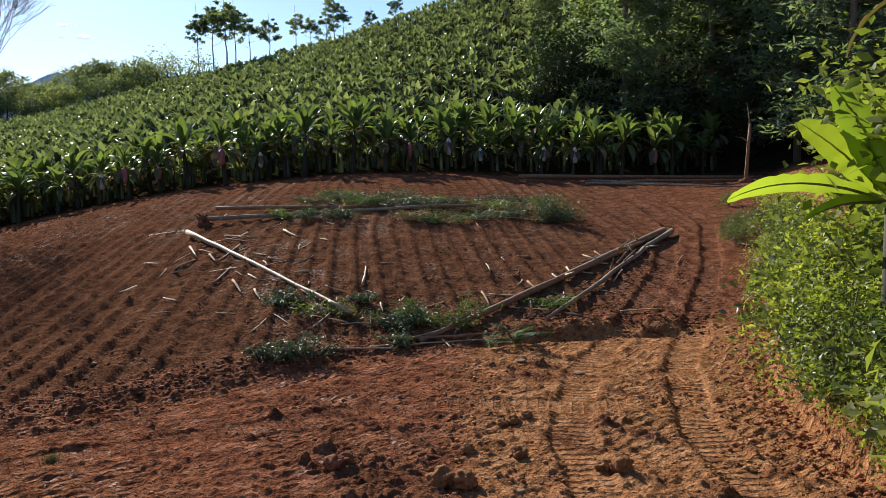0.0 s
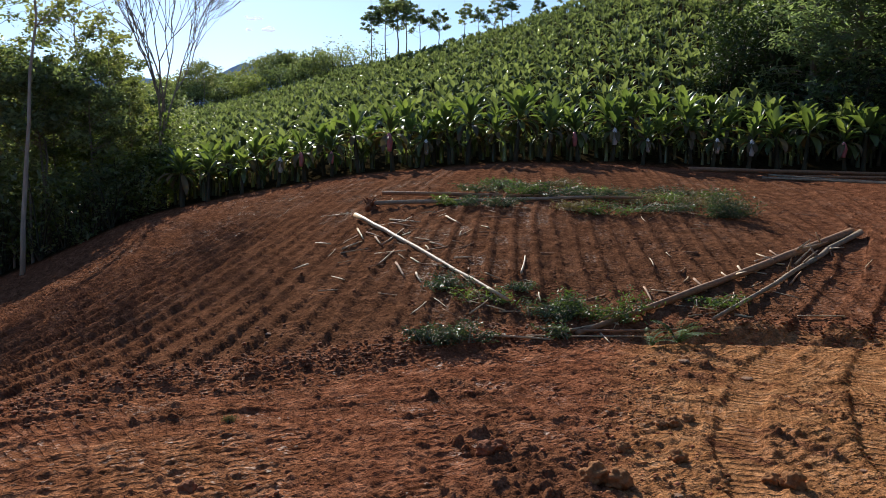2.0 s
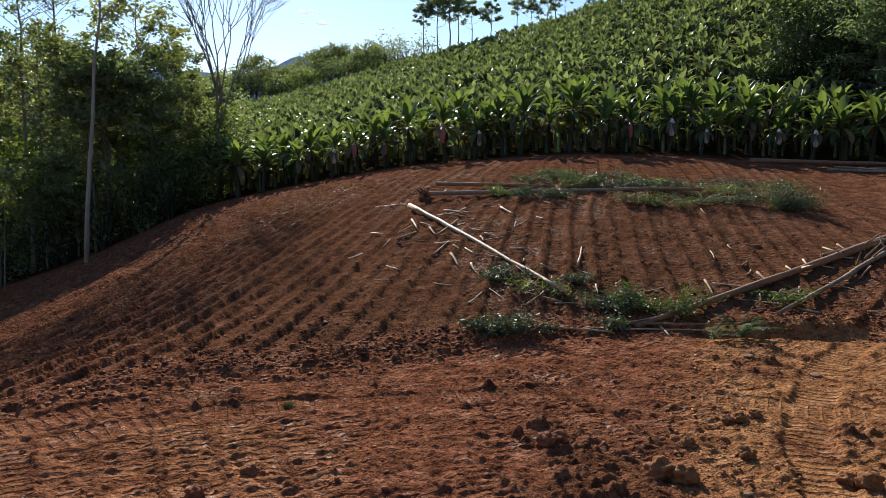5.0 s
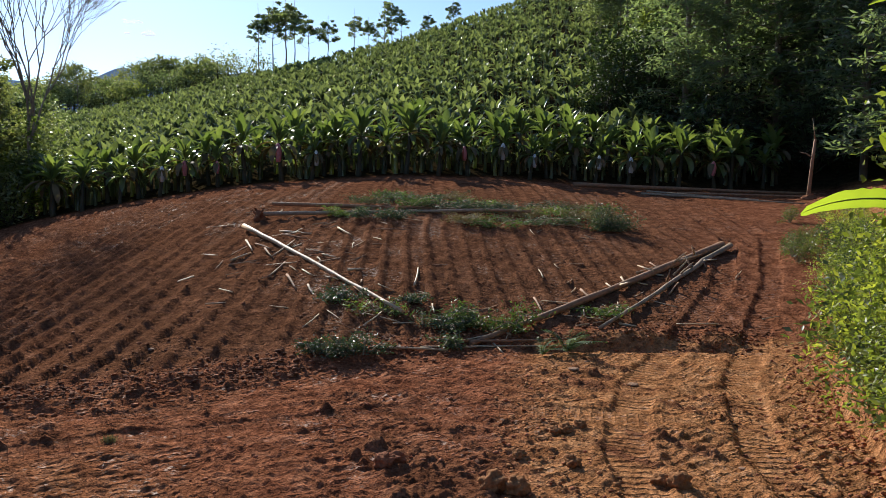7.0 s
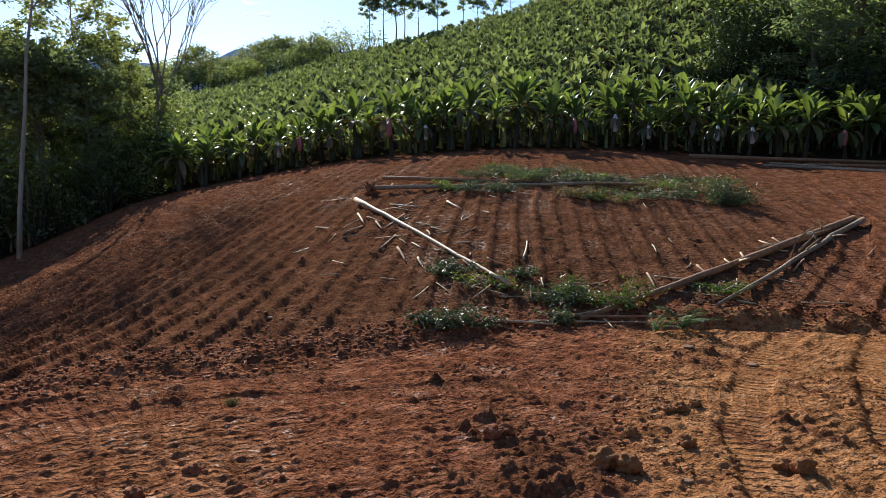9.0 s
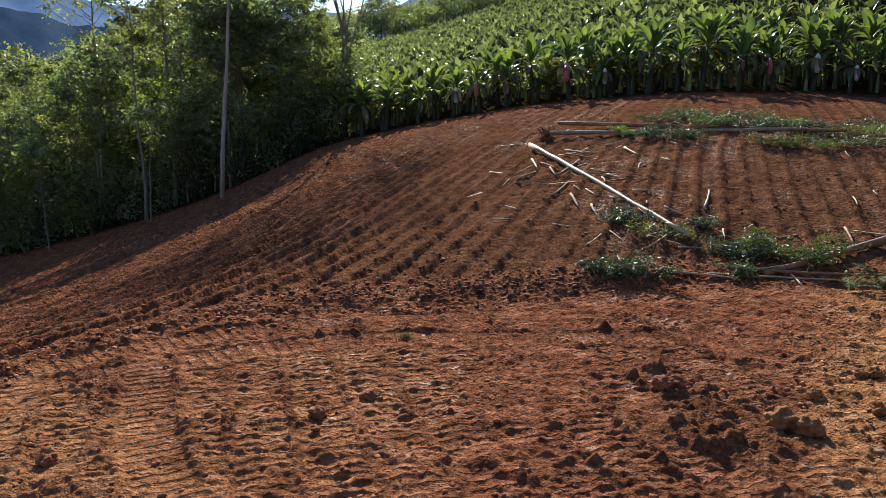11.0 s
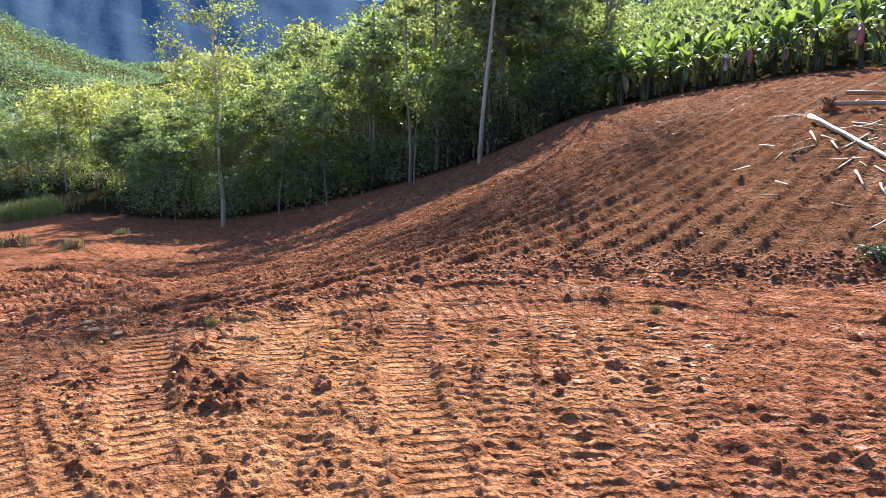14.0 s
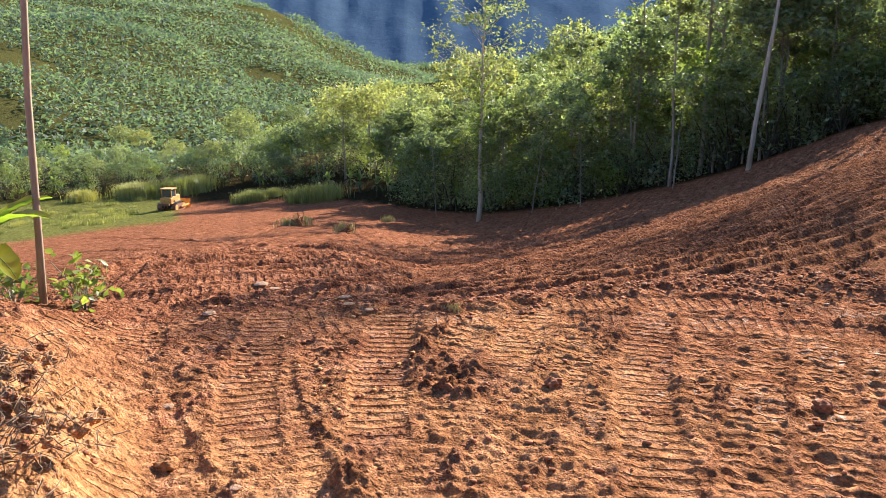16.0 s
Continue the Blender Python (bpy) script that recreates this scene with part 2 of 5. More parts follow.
def macro(x, y):
    """Height of the land without its small relief."""
    x, y = np.asarray(x, float), np.asarray(y, float)
    r, az = np.hypot(x, y), np.degrees(np.arctan2(x, y))
    rb, rc, zc, z1, z5 = land_at(az)
    u = np.clip((r - rb) / (rc - rb), 0, 1)
    p = np.interp(zc, [-6, -1.5, 1.5], [1.3, 1.0, 1.6])
    z = zc * (1 - (1 - u) ** p)
    v = np.clip((r - rc) / (180 - rc), 0, 1)
    q = np.interp(az, [-70, -50, -25], [1.9, 1.5, 1.08])
    z = z + (z1 - zc) * v ** q
    z = z + (z5 - z1) * np.clip((r - 180) / 320, 0, 1)
    z = z + 14 * fbm(x * 0.011, y * 0.011, 17, 3) * smooth(130, 220, r) * smooth(30, 45, -az)
    z = z - (z5 + 20) * smooth(700, 3500, r)
    z = z + 1.35 * (1 - smooth(1.8, 4.6, r))
    z = z + 0.7 * smooth(80, 92, np.abs(az)) * (az < 0) * smooth(3.5, 5.0, r) * (1 - smooth(7.5, 12.5, r)) * (1 - smooth(100, 125, np.abs(az)))
    z = z + 0.35 * smooth(9.3, 16, r) * (1 - smooth(15, 34, r)) * smooth(-60, -68, az) * (1 - smooth(96, 104, -az))
    d = x - bank_line(y)
    z = z + (0.46 * smooth(0, 0.3, d) + 0.5 * smooth(0.3, 1.6, d)) * smooth(-6, 0, y) * (1.1 - smooth(18, 32, y) * 0.8) * (1 - smooth(60, 90, r))
    return z


def arc_dist(x, y, pts):
    """Distance to a polyline and the length along it."""
    best, along, run = np.full(x.shape, 1e9), np.zeros(x.shape), 0.0
    for (ax, ay), (bx, by) in zip(pts, pts[1:]):
        dx, dy = bx - ax, by - ay
        n = math.hypot(dx, dy)
        s = np.clip(((x - ax) * dx + (y - ay) * dy) / n / n, 0, 1)
        d = np.hypot(x - ax - s * dx, y - ay - s * dy)
        near = d < best
        best, along, run = np.where(near, d, best), np.where(near, run + s * n, along), run + n
    return best, along


def polar(az, r):
    return r * math.sin(radians(az)), r * math.cos(radians(az))


TRACKS = []
for off in (0.0, 1.55):
    TRACKS.append([(1.9 + off, 5.5), (2.1 + off, 8.5), (3.0 + off, 11.5), (4.6 + off * 0.9, 14.5), (6.8 + off * 0.8, 18.5), (9.0 + off * 0.8, 24), (9.6 + off, 31), (8.5 + off, 40)])
for k, (r0, r1, a0, a1) in enumerate([(8.6, 10.2, -70, 22), (9.0, 11.7, -70, 22)]):
    TRACKS.append([polar(a0 + (a1 - a0) * i / 14, r0 + (r1 - r0) * i / 14 + 0.12 * math.sin(i * 1.3 + k)) for i in range(15)])
for a in (-92, -83, -74, -64, -54):
    for off in (0, 1.5):
        TRACKS.append([polar(a + off * 9, 4.6), polar(a + off * 7, 7.0), polar(a + 2 + off * 6, 9.2)])


BENCH_TRACKS = len(TRACKS)
# tracks that curve over the mound on the low side, in pairs
for way in ([(-84, 12), (-80, 18), (-76, 30), (-72, 50), (-70, 75)], [(-62, 13), (-68, 19), (-73, 28), (-79, 44), (-84, 60)], [(-87, 15), (-79, 16.5), (-71, 18), (-62, 21)],
            [(-60, 12.5), (-66, 15), (-73, 19), (-84, 25)], [(-62, 30), (-70, 30), (-78, 34), (-86, 40)], [(-60, 17), (-64, 25), (-66, 40), (-66, 62)], [(-90, 20), (-82, 22), (-75, 27), (-68, 40), (-64, 55)], [(-82, 13), (-72, 14.5), (-64, 14)]):
    for off in (0.0, 1.7):
        fine = [polar(np.interp(u, range(len(way)), [w[0] for w in way]), np.interp(u, range(len(way)), [w[1] for w in way]) + off) for u in np.linspace(0, len(way) - 1, 4 * len(way))]
        TRACKS.append(fine)


def cells(x, y, seed):
    """Distance to the nearest point of a jittered grid, and that point's random number."""
    i, j = np.floor(x), np.floor(y)
    best, pick = np.full(x.shape, 9.0), np.zeros(x.shape)
    for a in (-1, 0, 1):
        for b in (-1, 0, 1):
            px, py = i + a + hash2(i + a, j + b, seed), j + b + hash2(i + a, j + b, seed + 1)
            d = np.hypot(x - px, y - py)
            near = d < best
            best, pick = np.where(near, d, best), np.where(near, hash2(i + a, j + b, seed + 2), pick)
    return best, pick


def clods(x, y, size, seed, share):
    """Rounded clods, some large, most small, that stand on the soil."""
    d, pick = cells(x / size + 0.25 * vnoise(x * 9, y * 9, seed + 7), y / size, seed)
    big = np.clip((pick - 1 + share) / share, 0, 1)
    return size * 0.40 * big * np.sqrt(np.clip(1 - (d / (0.30 + 0.28 * big)) ** 2, 0, 1))


SHOE = 0.15
LANE_HEADING = radians(-38)


def shoe_print(s):
    """Ribs that the shoes of a crawler track press into clay."""
    return np.clip(2.2 * np.sin(s * 2 * math.pi / SHOE), -1, 1)


def relief(x, y):
    """Small relief and soil masks: dz, ochre, moist, cleat, along, grass."""
    r, az = np.hypot(x, y), np.degrees(np.arctan2(x, y))
    rb, rc, zc, z1, z5 = land_at(az)
    cleared = 1 - smooth(-2, 1.5, r - rc)
    bank = smooth(-0.2, 0.7, x - bank_line(y)) * smooth(-6, 0, y)
    face = smooth(0.1, 1.3, r - rb) * cleared * (1 - bank)
    fade = 1 - 0.7 * smooth(35, 90, r)
    # furrows run away from the eye, side by side
    xs = x + 0.5 * fbm(x * 0.09, y * 0.09, 5, 2) + 0.06 * fbm(x * 0.9, y * 0.5, 9, 2)
    lane = xs / 0.52 + 0.35 * fbm(x * 0.25, y * 0.02 + 3, 12, 2)
    ph = lane - np.floor(lane)
    strength = 0.75 + 0.5 * hash2(np.floor(lane), np.zeros_like(lane), 3)
    ridge = np.exp(-((ph - 0.5) / 0.2) ** 6) + 0.25 * np.exp(-((ph - 0.1) / 0.07) ** 2)
    rough_left = np.interp(az, [-74, -68, -58, -30, -12, 20], [0.0, 0.6, 1.5, 1.25, 0.62, 0.35])
    dz = face * fade * ridge * strength * np.clip(0.085 + 0.035 * fbm(x * 2.6, y * 1.6, 8, 3), 0.05, 0.13) * rough_left
    cleat = face * smooth(-74, -62, az) * (1 - smooth(0.28, 0.42, np.abs(((ph + 0.5) % 1) - 0.5))) * smooth(-0.15, 0.25, vnoise(x * 0.6, y * 0.16, 31) + 0.1)
    along = y
    bench0 = (1 - smooth(-0.3, 0.5, r - rb)) * (1 - bank)
    # lanes of overlapping crawler prints on the bench
    q = x * math.cos(LANE_HEADING) - y * math.sin(LANE_HEADING) + 0.35 * fbm(x * 0.16, y * 0.16, 70, 2)
    hatch_along = x * math.sin(LANE_HEADING) + y * math.cos(LANE_HEADING) + 0.7 * fbm(x * 0.22, y * 0.22, 71, 2) + 0.03 * vnoise(x * 4, y * 4, 72)
    strip = q / 0.62
    own = hash2(np.floor(strip), np.floor(hatch_along / 3.1), 74)
    edge = np.abs(strip - np.floor(strip) - 0.5) * 2
    hatch_along = hatch_along + own
    hatch = bench0 * smooth(3.4, 4.2, r) * (1 - smooth(0.72, 0.9, edge)) * smooth(-0.22, 0.0, fbm(x * 0.7, y * 0.7, 73, 3) + 0.35 * (own - 0.35))
    cleat = np.maximum(cleat, hatch)
    along = np.where(bench0 > 0.5, hatch_along, along)
    near = 1 - smooth(14, 30, r)
    close = 1 - smooth(11.5, 15, r)
    dz = dz + cleared * 0.05 * fbm(x * 1.1, y * 1.1, 2, 3)
    dz = dz + cleared * near * (0.04 * fbm(x * 5, y * 5, 33, 3) + 0.03 * fbm(x * 14, y * 14, 39, 2))
    # crumbled ridges between the prints, and clods strewn over them
    crumble = bench0 * np.clip(smooth(0.62, 0.95, edge) * 0.3 + smooth(-0.02, 0.25, fbm(x * 0.8, y * 0.8, 36, 3)), 0, 1) * (1 - 0.6 * hatch)
    crumble = np.maximum(crumble, bench0 * smooth(-76, -84, az) * (1 - smooth(6.5, 8, r)))
    dz = dz + crumble * (0.03 * np.abs(fbm(x * 4.2, y * 4.2, 35, 3)) + 0.008)
    k = close > 0
    if k.any():
        xs_, ys_, w_ = x[k], y[k], (close * cleared)[k]
        lot = np.clip(0.38 + 0.62 * crumble[k] - 0.15 * face[k] - 0.25 * hatch[k], 0, 1)
        dz[k] += w_ * lot * (clods(xs_, ys_, 0.24, 301, 0.25) * smooth(0.5, 0.9, lot) + clods(xs_, ys_, 0.12, 311, 0.5) + 1.3 * clods(xs_ + 7, ys_, 0.065, 321, 0.8))
    dz = dz + 0.007 * hatch * (1 - smooth(9, 12.5, r)) * shoe_print(hatch_along) * np.clip(0.75 + 1.2 * vnoise(x * 3, y * 3, 75), 0.1, 1.3)
    mound = face * (1 - smooth(-68, -58, az))
    dz = dz + mound * (0.14 * fbm(x * 0.45, y * 0.45, 101, 3) + (1 - 0.6 * smooth(20, 50, r)) * 0.07 * np.abs(fbm(x * 1.5, y * 1.5, 103, 3)))
    turn = radians(12)
    qm = (x * math.cos(turn) - y * math.sin(turn) + 2.2 * fbm(x * 0.06, y * 0.06, 105, 2)) / 0.58
    am = x * math.sin(turn) + y * math.cos(turn) + 2.0 * fbm(x * 0.06, y * 0.06, 106, 2)
    side = np.abs(qm - np.floor(qm) - 0.5) * 2
    seen = mound * smooth(-0.2, 0.05, fbm(x * 0.25, y * 0.25, 107, 3) + 0.08) * (1 - 0.6 * smooth(30, 60, r))
    dz = dz + seen * (0.05 * smooth(0.55, 0.95, side) * (0.5 + hash2(np.floor(qm + 0.5), np.floor(am / 5), 108)) + 0.012 * (1 - smooth(0.5, 0.7, side)) * shoe_print(am) * (1 - smooth(14, 20, r)))
    cleat = np.where(seen > 0.3, seen * (1 - smooth(0.5, 0.75, side)), cleat)
    along = np.where(mound > 0.3, am, along)
    # crumbled windrow along the foot of the slope
    berm = np.exp(-((r - rb - 0.15 - 0.25 * fbm(az * 0.12, r * 0, 6, 2)) / 0.45) ** 2) * (1 - bank) * smooth(-80, -60, az) * (1 - smooth(20, 26, az))
    dz = dz + berm * (0.08 + 0.11 * np.clip(fbm(x * 1.6, y * 1.6, 14, 4), -0.3, 1))
    dz = dz - 0.22 * np.exp(-((r - rb + 0.55) / 0.4) ** 2) * smooth(4, 9, az) * (1 - bank) * (1 - smooth(22, 25, az))
    # print of the crawler tracks on the bench
    bench = (1 - smooth(-0.2, 0.6, r - rb)) * (1 - bank)
    for k, pts in enumerate(TRACKS):
        px, py = [p[0] for p in pts], [p[1] for p in pts]
        box = np.nonzero((x > min(px) - 0.6) & (x < max(px) + 0.6) & (y > min(py) - 0.6) & (y < max(py) + 0.6) & (r < 80))[0]
        if not len(box):
            continue
        hold = x, y, dz, cleat, along
        x, y, bank_b, dz_b, cleat_b, along_b, near_b = x[box], y[box], bank[box], dz[box], cleat[box], along[box], near[box]
        m = 1 if k < 2 else bench[box] if k < BENCH_TRACKS else mound[box]
        d, s = arc_dist(x, y, pts)
        w = 0.25 + 0.03 * fbm(x * 2, y * 2, 40 + k, 2)
        keep = smooth(-0.22, 0.05, fbm(x * 0.45, y * 0.45, 60 + k, 2) + (0.4 if k < 2 else 0 if k < BENCH_TRACKS else 0.2))
        deep = 0.04 if k < 2 else 0.016 if k < BENCH_TRACKS else 0.06
        inside = (1 - smooth(w - 0.04, w + 0.05, d)) * m * (1 - bank_b) * keep
        dz_b = dz_b * (1 - 0.6 * inside) - deep * inside + deep * (1.0 if k < BENCH_TRACKS else 0.8) * np.exp(-((d - w - 0.10) / 0.09) ** 2) * m * keep * np.clip(0.35 + fbm(x * 3, y * 3, 90 + k, 2), 0, 1) * (0.4 + 1.8 * np.abs(fbm(x * 9, y * 9, 95, 2))) * (1 - bank_b)
        along_b = np.where(inside > 0.05, s, along_b)
        dz_b = dz_b + (0.005 if k < BENCH_TRACKS else 0.03) * inside * shoe_print(along_b) * near_b
        x, y, dz, cleat, along = hold
        dz[box], cleat[box], along[box] = dz_b, np.where(inside > 0.3, inside, cleat_b * np.where(m > 0.05, smooth(w + 0.06, w + 0.24, d), 1)), along_b
    ochre = np.interp(az, [-100, -75, -40, -20, 2, 10, 30], [0.6, 0.55, 0.6, 0.35, 0.12, 0.85, 1.0]) * bench * np.where(az > 4, 1, np.interp(r, [6, 11], [1.0, 0.5]))
    ochre = np.maximum(ochre, 0.9 * (1 - smooth(3.5, 5.5, r)))
    ochre = np.maximum(ochre, 0.55 * bank)
    ochre = np.maximum(ochre * (1 - 0.65 * crumble), 0.85 * bench * smooth(-78, -84, az) * (1 - smooth(6, 8, r)))
    # damp or freshly turned soil, plus painted shade on the face's lower part
    moist_shade = np.clip(0.55 * crumble * smooth(-80, -60, az) + face * np.interp(az, [-66, -58, -35, -22, 14, 22], [0.0, 0.25, 0.6, 0.95, 0.9, 0.3]) * np.interp((r - rb) / (rc - rb), [0, 0.7, 1], [1, 0.8, 0.15]), 0, 1)
    grass = smooth(0.32, 0.6, x - bank_line(y)) * smooth(-6, 0, y) * (1 - smooth(13, 20, r))
    litter = smooth(-0.5, 1.5, r - rc) * (1 - smooth(0, 1.5, -77 - az) * (1 - smooth(115, 125, r))) * (1 - 0.45 * smooth(120, 170, r) * smooth(40, 50, -az))
    field = smooth(0.8, 2, (-77.0 - az)) * smooth(-130, -115, az) * smooth(74, 84, r + 0.8 * (-az - 78) + 7 * fbm(x * 0.1, y * 0.1, 4, 2))
    grass = np.maximum(grass, np.maximum(field, 1.0 * smooth(120, 170, r) * smooth(40, 50, -az)))
    return dz, ochre, moist_shade, cleat, along, grass, litter


def height(x, y):
    xa, ya = np.array([float(x)]), np.array([float(y)])
    if math.hypot(x, y) > 48:
        return float(macro(xa, ya)[0])
    return float(macro(xa, ya)[0] + relief(xa, ya)[0][0])


def heights(x, y):
    return macro(x, y) + relief(x, y)[0]


def mesh_np(name, verts, faces, mat=None, smooth_shade=False):
    """A mesh from arrays of vertices and of faces with equal corners."""
    me = bpy.data.meshes.new(name)
    verts, faces = np.asarray(verts, np.float32), np.asarray(faces, np.int32)
    k = faces.shape[1]
    me.vertices.add(len(verts))
    me.vertices.foreach_set("co", verts.ravel())
    me.loops.add(faces.size)
    me.loops.foreach_set("vertex_index", faces.ravel())
    me.polygons.add(len(faces))
    me.polygons.foreach_set("loop_start", np.arange(0, faces.size, k, dtype=np.int32))
    me.polygons.foreach_set("loop_total", np.full(len(faces), k, np.int32))
    if smooth_shade:
        me.polygons.foreach_set("use_smooth", np.ones(len(faces), bool))
    me.update(calc_edges=True)
    if mat:
        me.materials.append(mat)
    return me


def build_ground():
    fine = np.concatenate([np.arange(-98, -92, 0.3), np.arange(-92, 30, 0.165), np.arange(30, 36, 0.3)])
    rest = np.arange(36, 262, 2.5)
    az = np.radians(np.concatenate([fine, rest]))
    rad = [0.0 + 0.25]
    while rad[-1] < 4500:
        r = rad[-1]
        rad.append(r * (1.04 if r < 4.2 else 1.0034 if r < 12.5 else 1.0060 if r < 26 else 1.0090 if r < 80 else 1.03 if r < 200 else 1.10))
    rad = np.array(rad)
    R, A = np.meshgrid(rad, az, indexing="ij")
    x, y = R * np.sin(A), R * np.cos(A)
    dz, *masks = relief(x.ravel(), y.ravel())
    z = macro(x.ravel(), y.ravel()) + dz
    nr, na = R.shape
    i, j = np.meshgrid(np.arange(nr - 1), np.arange(na), indexing="ij")
    k = (j + 1) % na
    faces = np.stack([i * na + j, i * na + k, (i + 1) * na + k, (i + 1) * na + j], -1).reshape(-1, 4)[:, ::-1]
    verts = np.stack([x.ravel(), y.ravel(), z], -1)
    verts[:na] = np.array([0, 0, 1.35])
    me = mesh_np("ground", verts, faces, SOIL, True)
    for nm, val in zip(("ochre", "moist_shade", "cleat", "along", "grass", "litter"), masks):
        a = me.attributes.new(nm, "FLOAT", "POINT")
        a.data.foreach_set("value", val.astype(np.float32))
    return tagged(new("ground", me), "bare red clay slope graded by crawler tracks", "ground", kind="structure")


ground = build_ground()


TREE_A, TREE_B, DOZER = (-25.2, 33.1), (-50.8, 33.9), (-99.0, 19.7)

# ============ helpers for things ============
rng = np.random.default_rng(7)


def thing(name, m, label, category, group="", kind=""):
    ob = new(name)
    ob.empty_display_size = 0.2
    ob.matrix_basis = m
    return tagged(ob, label, category, group, kind)


def part(name, data, parent, label=""):
    ob = new(name, data)
    ob.parent = parent
    return tagged(ob, label)


def tube(pts, radii, sides=8, wobble=0.0, seed=0, cap=True):
    """Verts and triangles of a tapered, slightly uneven tube."""
    g = np.random.default_rng(seed)
    pts = np.asarray(pts, float)
    n = len(pts)
    v, f = [], []
    for k in range(n):
        d = pts[min(k + 1, n - 1)] - pts[max(k - 1, 0)]
        d = d / (np.linalg.norm(d) + 1e-9)
        a = np.cross(d, (0.31, 0.95, 0.05) if abs(d[2]) > 0.8 else (0, 0, 1.0))
        a /= np.linalg.norm(a)
        b = np.cross(d, a)
        for s in range(sides):
            th = 2 * math.pi * s / sides
            rr = radii[k] * (1 + wobble * g.uniform(-1, 1))
            v.append(pts[k] + rr * (math.cos(th) * a + math.sin(th) * b))
    for k in range(n - 1):
        for s in range(sides):
            a, b = k * sides + s, k * sides + (s + 1) % sides
            f += [(a, b, b + sides), (a, b + sides, a + sides)]
    if cap:
        for base in (0, (n - 1) * sides):
            v.append(pts[0] if base == 0 else pts[-1])
            for s in range(sides):
                t = (base + s, base + (s + 1) % sides, len(v) - 1)
                f.append(t[::-1] if base == 0 else t)
    return np.array(v), np.array(f)


def join(pieces):
    vs, fs, n = [], [], 0
    for v, f in pieces:
        vs.append(v)
        fs.append(np.asarray(f) + n)
        n += len(v)
    return np.concatenate(vs), np.concatenate(fs)


def leaf_blades(centres, size, g, up=0.3, aspect=0.45, spread=0.35):
    """Folded four-cornered leaves, as triangles, about the given centres."""
    n = len(centres)
    ax = g.normal(size=(n, 3))
    ax[:, 2] *= 0.6
    ax /= np.linalg.norm(ax, axis=1, keepdims=True)
    nrm = g.normal(size=(n, 3)) + np.array([0, 0, up * 3])
    side = np.cross(ax, nrm)
    side /= np.linalg.norm(side, axis=1, keepdims=True) + 1e-9
    top = np.cross(side, ax)
    s = (size * (1 + spread * g.uniform(-1, 1, n)))[:, None]
    a, b = centres - ax * s * 0.5, centres + ax * s * 0.5
    c = centres + side * s * aspect * 0.5 + top * s * 0.08
    d = centres - side * s * aspect * 0.5 + top * s * 0.08
    v = np.stack([a, c, b, d], 1).reshape(-1, 3)
    i = np.arange(n)[:, None] * 4
    f = np.concatenate([i + np.array([[0, 2, 1]]), i + np.array([[0, 3, 2]])], 1).reshape(-1, 3)
    return v, f


def crown_points(g, centre, radius, squash, clumps, per, tight=0.32):
    """Leaf places in clumps spread over the shell of an uneven crown."""
    d = g.normal(size=(clumps, 3))
    d /= np.linalg.norm(d, axis=1, keepdims=True)
    d[:, 2] = np.where(d[:, 2] < -0.35, -d[:, 2], d[:, 2])
    rr = radius * g.uniform(0.35, 1.0, (clumps, 1)) ** 0.6
    cc = centre + d * rr * np.array([1, 1, squash])
    out = (cc[:, None, :] + g.normal(size=(clumps, per, 3)) * radius * tight * g.uniform(0.4, 1.0, (clumps, 1, 1)) * np.array([1, 1, 0.6])).reshape(-1, 3)
    return out, cc


# ============ bananas ============
def banana_leaf(length, width, rise, arch, segs, g, cut=0.0):
    """One leaf along +x: stalk, then a blade folded along its midrib. Quads."""
    t = np.linspace(0, 1, segs + 1)
    ang = rise - arch * t ** 1.3
    step = length / segs
    px = np.concatenate([[0], np.cumsum(np.cos(ang[:-1]) * step)])
    pz = np.concatenate([[0], np.cumsum(np.sin(ang[:-1]) * step)])
    w = width * np.clip(np.sin(np.pi * np.clip((t - 0.10) / 0.92, 0, 1)) ** 0.55, 0.06, 1)
    w[-1] = width * 0.12
    w = w * (1 + cut * g.uniform(-1, 0.3, segs + 1))
    v = []
    for k in range(segs + 1):
        nz, nx = math.cos(ang[k]), -math.sin(ang[k])
        fold = 0.22 * w[k] * (1 if arch < 2 else -1)
        for s in (-1, 0, 1):
            lift = fold * abs(s) + 0.04 * w[k] * g.uniform(-1, 1)
            v.append((px[k] + nx * lift, s * w[k] * 0.5, pz[k] + nz * lift))
    f = []
    for k in range(segs):
        for s in (0, 1):
            a = k * 3 + s
            f.append((a, a + 3, a + 4, a + 1))
    return np.array(v), np.array(f)


def spin(v, a):
    c, s = math.cos(a), math.sin(a)
    return np.stack([v[:, 0] * c - v[:, 1] * s, v[:, 0] * s + v[:, 1] * c, v[:, 2]], -1)


def leaf_set(g, count, size, low=False):
    """Directions, rises and lengths of the leaves of one plant."""
    out = []
    turn = g.uniform(0, 6.28)
    for k in range(count):
        u = k / max(count - 1, 1)
        rise = radians(86 - 44 * u + g.uniform(-10, 10))
        arch = radians(14 + 70 * u * u + g.uniform(-10, 30))
        out.append((turn + k * 2.4 + g.uniform(-0.3, 0.3), rise, arch, size * g.uniform(0.8, 1.1) * (0.8 if k == 0 else 1)))
    return out


def quads_to_tris(f):
    return np.concatenate([f[:, [0, 1, 2]], f[:, [0, 2, 3]]])


BAG_WHITE, _n, _l, _b = material("white bunch bag")
_b.inputs["Base Color"].default_value = (0.72, 0.70, 0.68, 1)
_b.inputs["Roughness"].default_value = 0.4
BAG_PINK, _n, _l, _b = material("pink bunch bag")
_b.inputs["Base Color"].default_value = (0.62, 0.20, 0.21, 1)
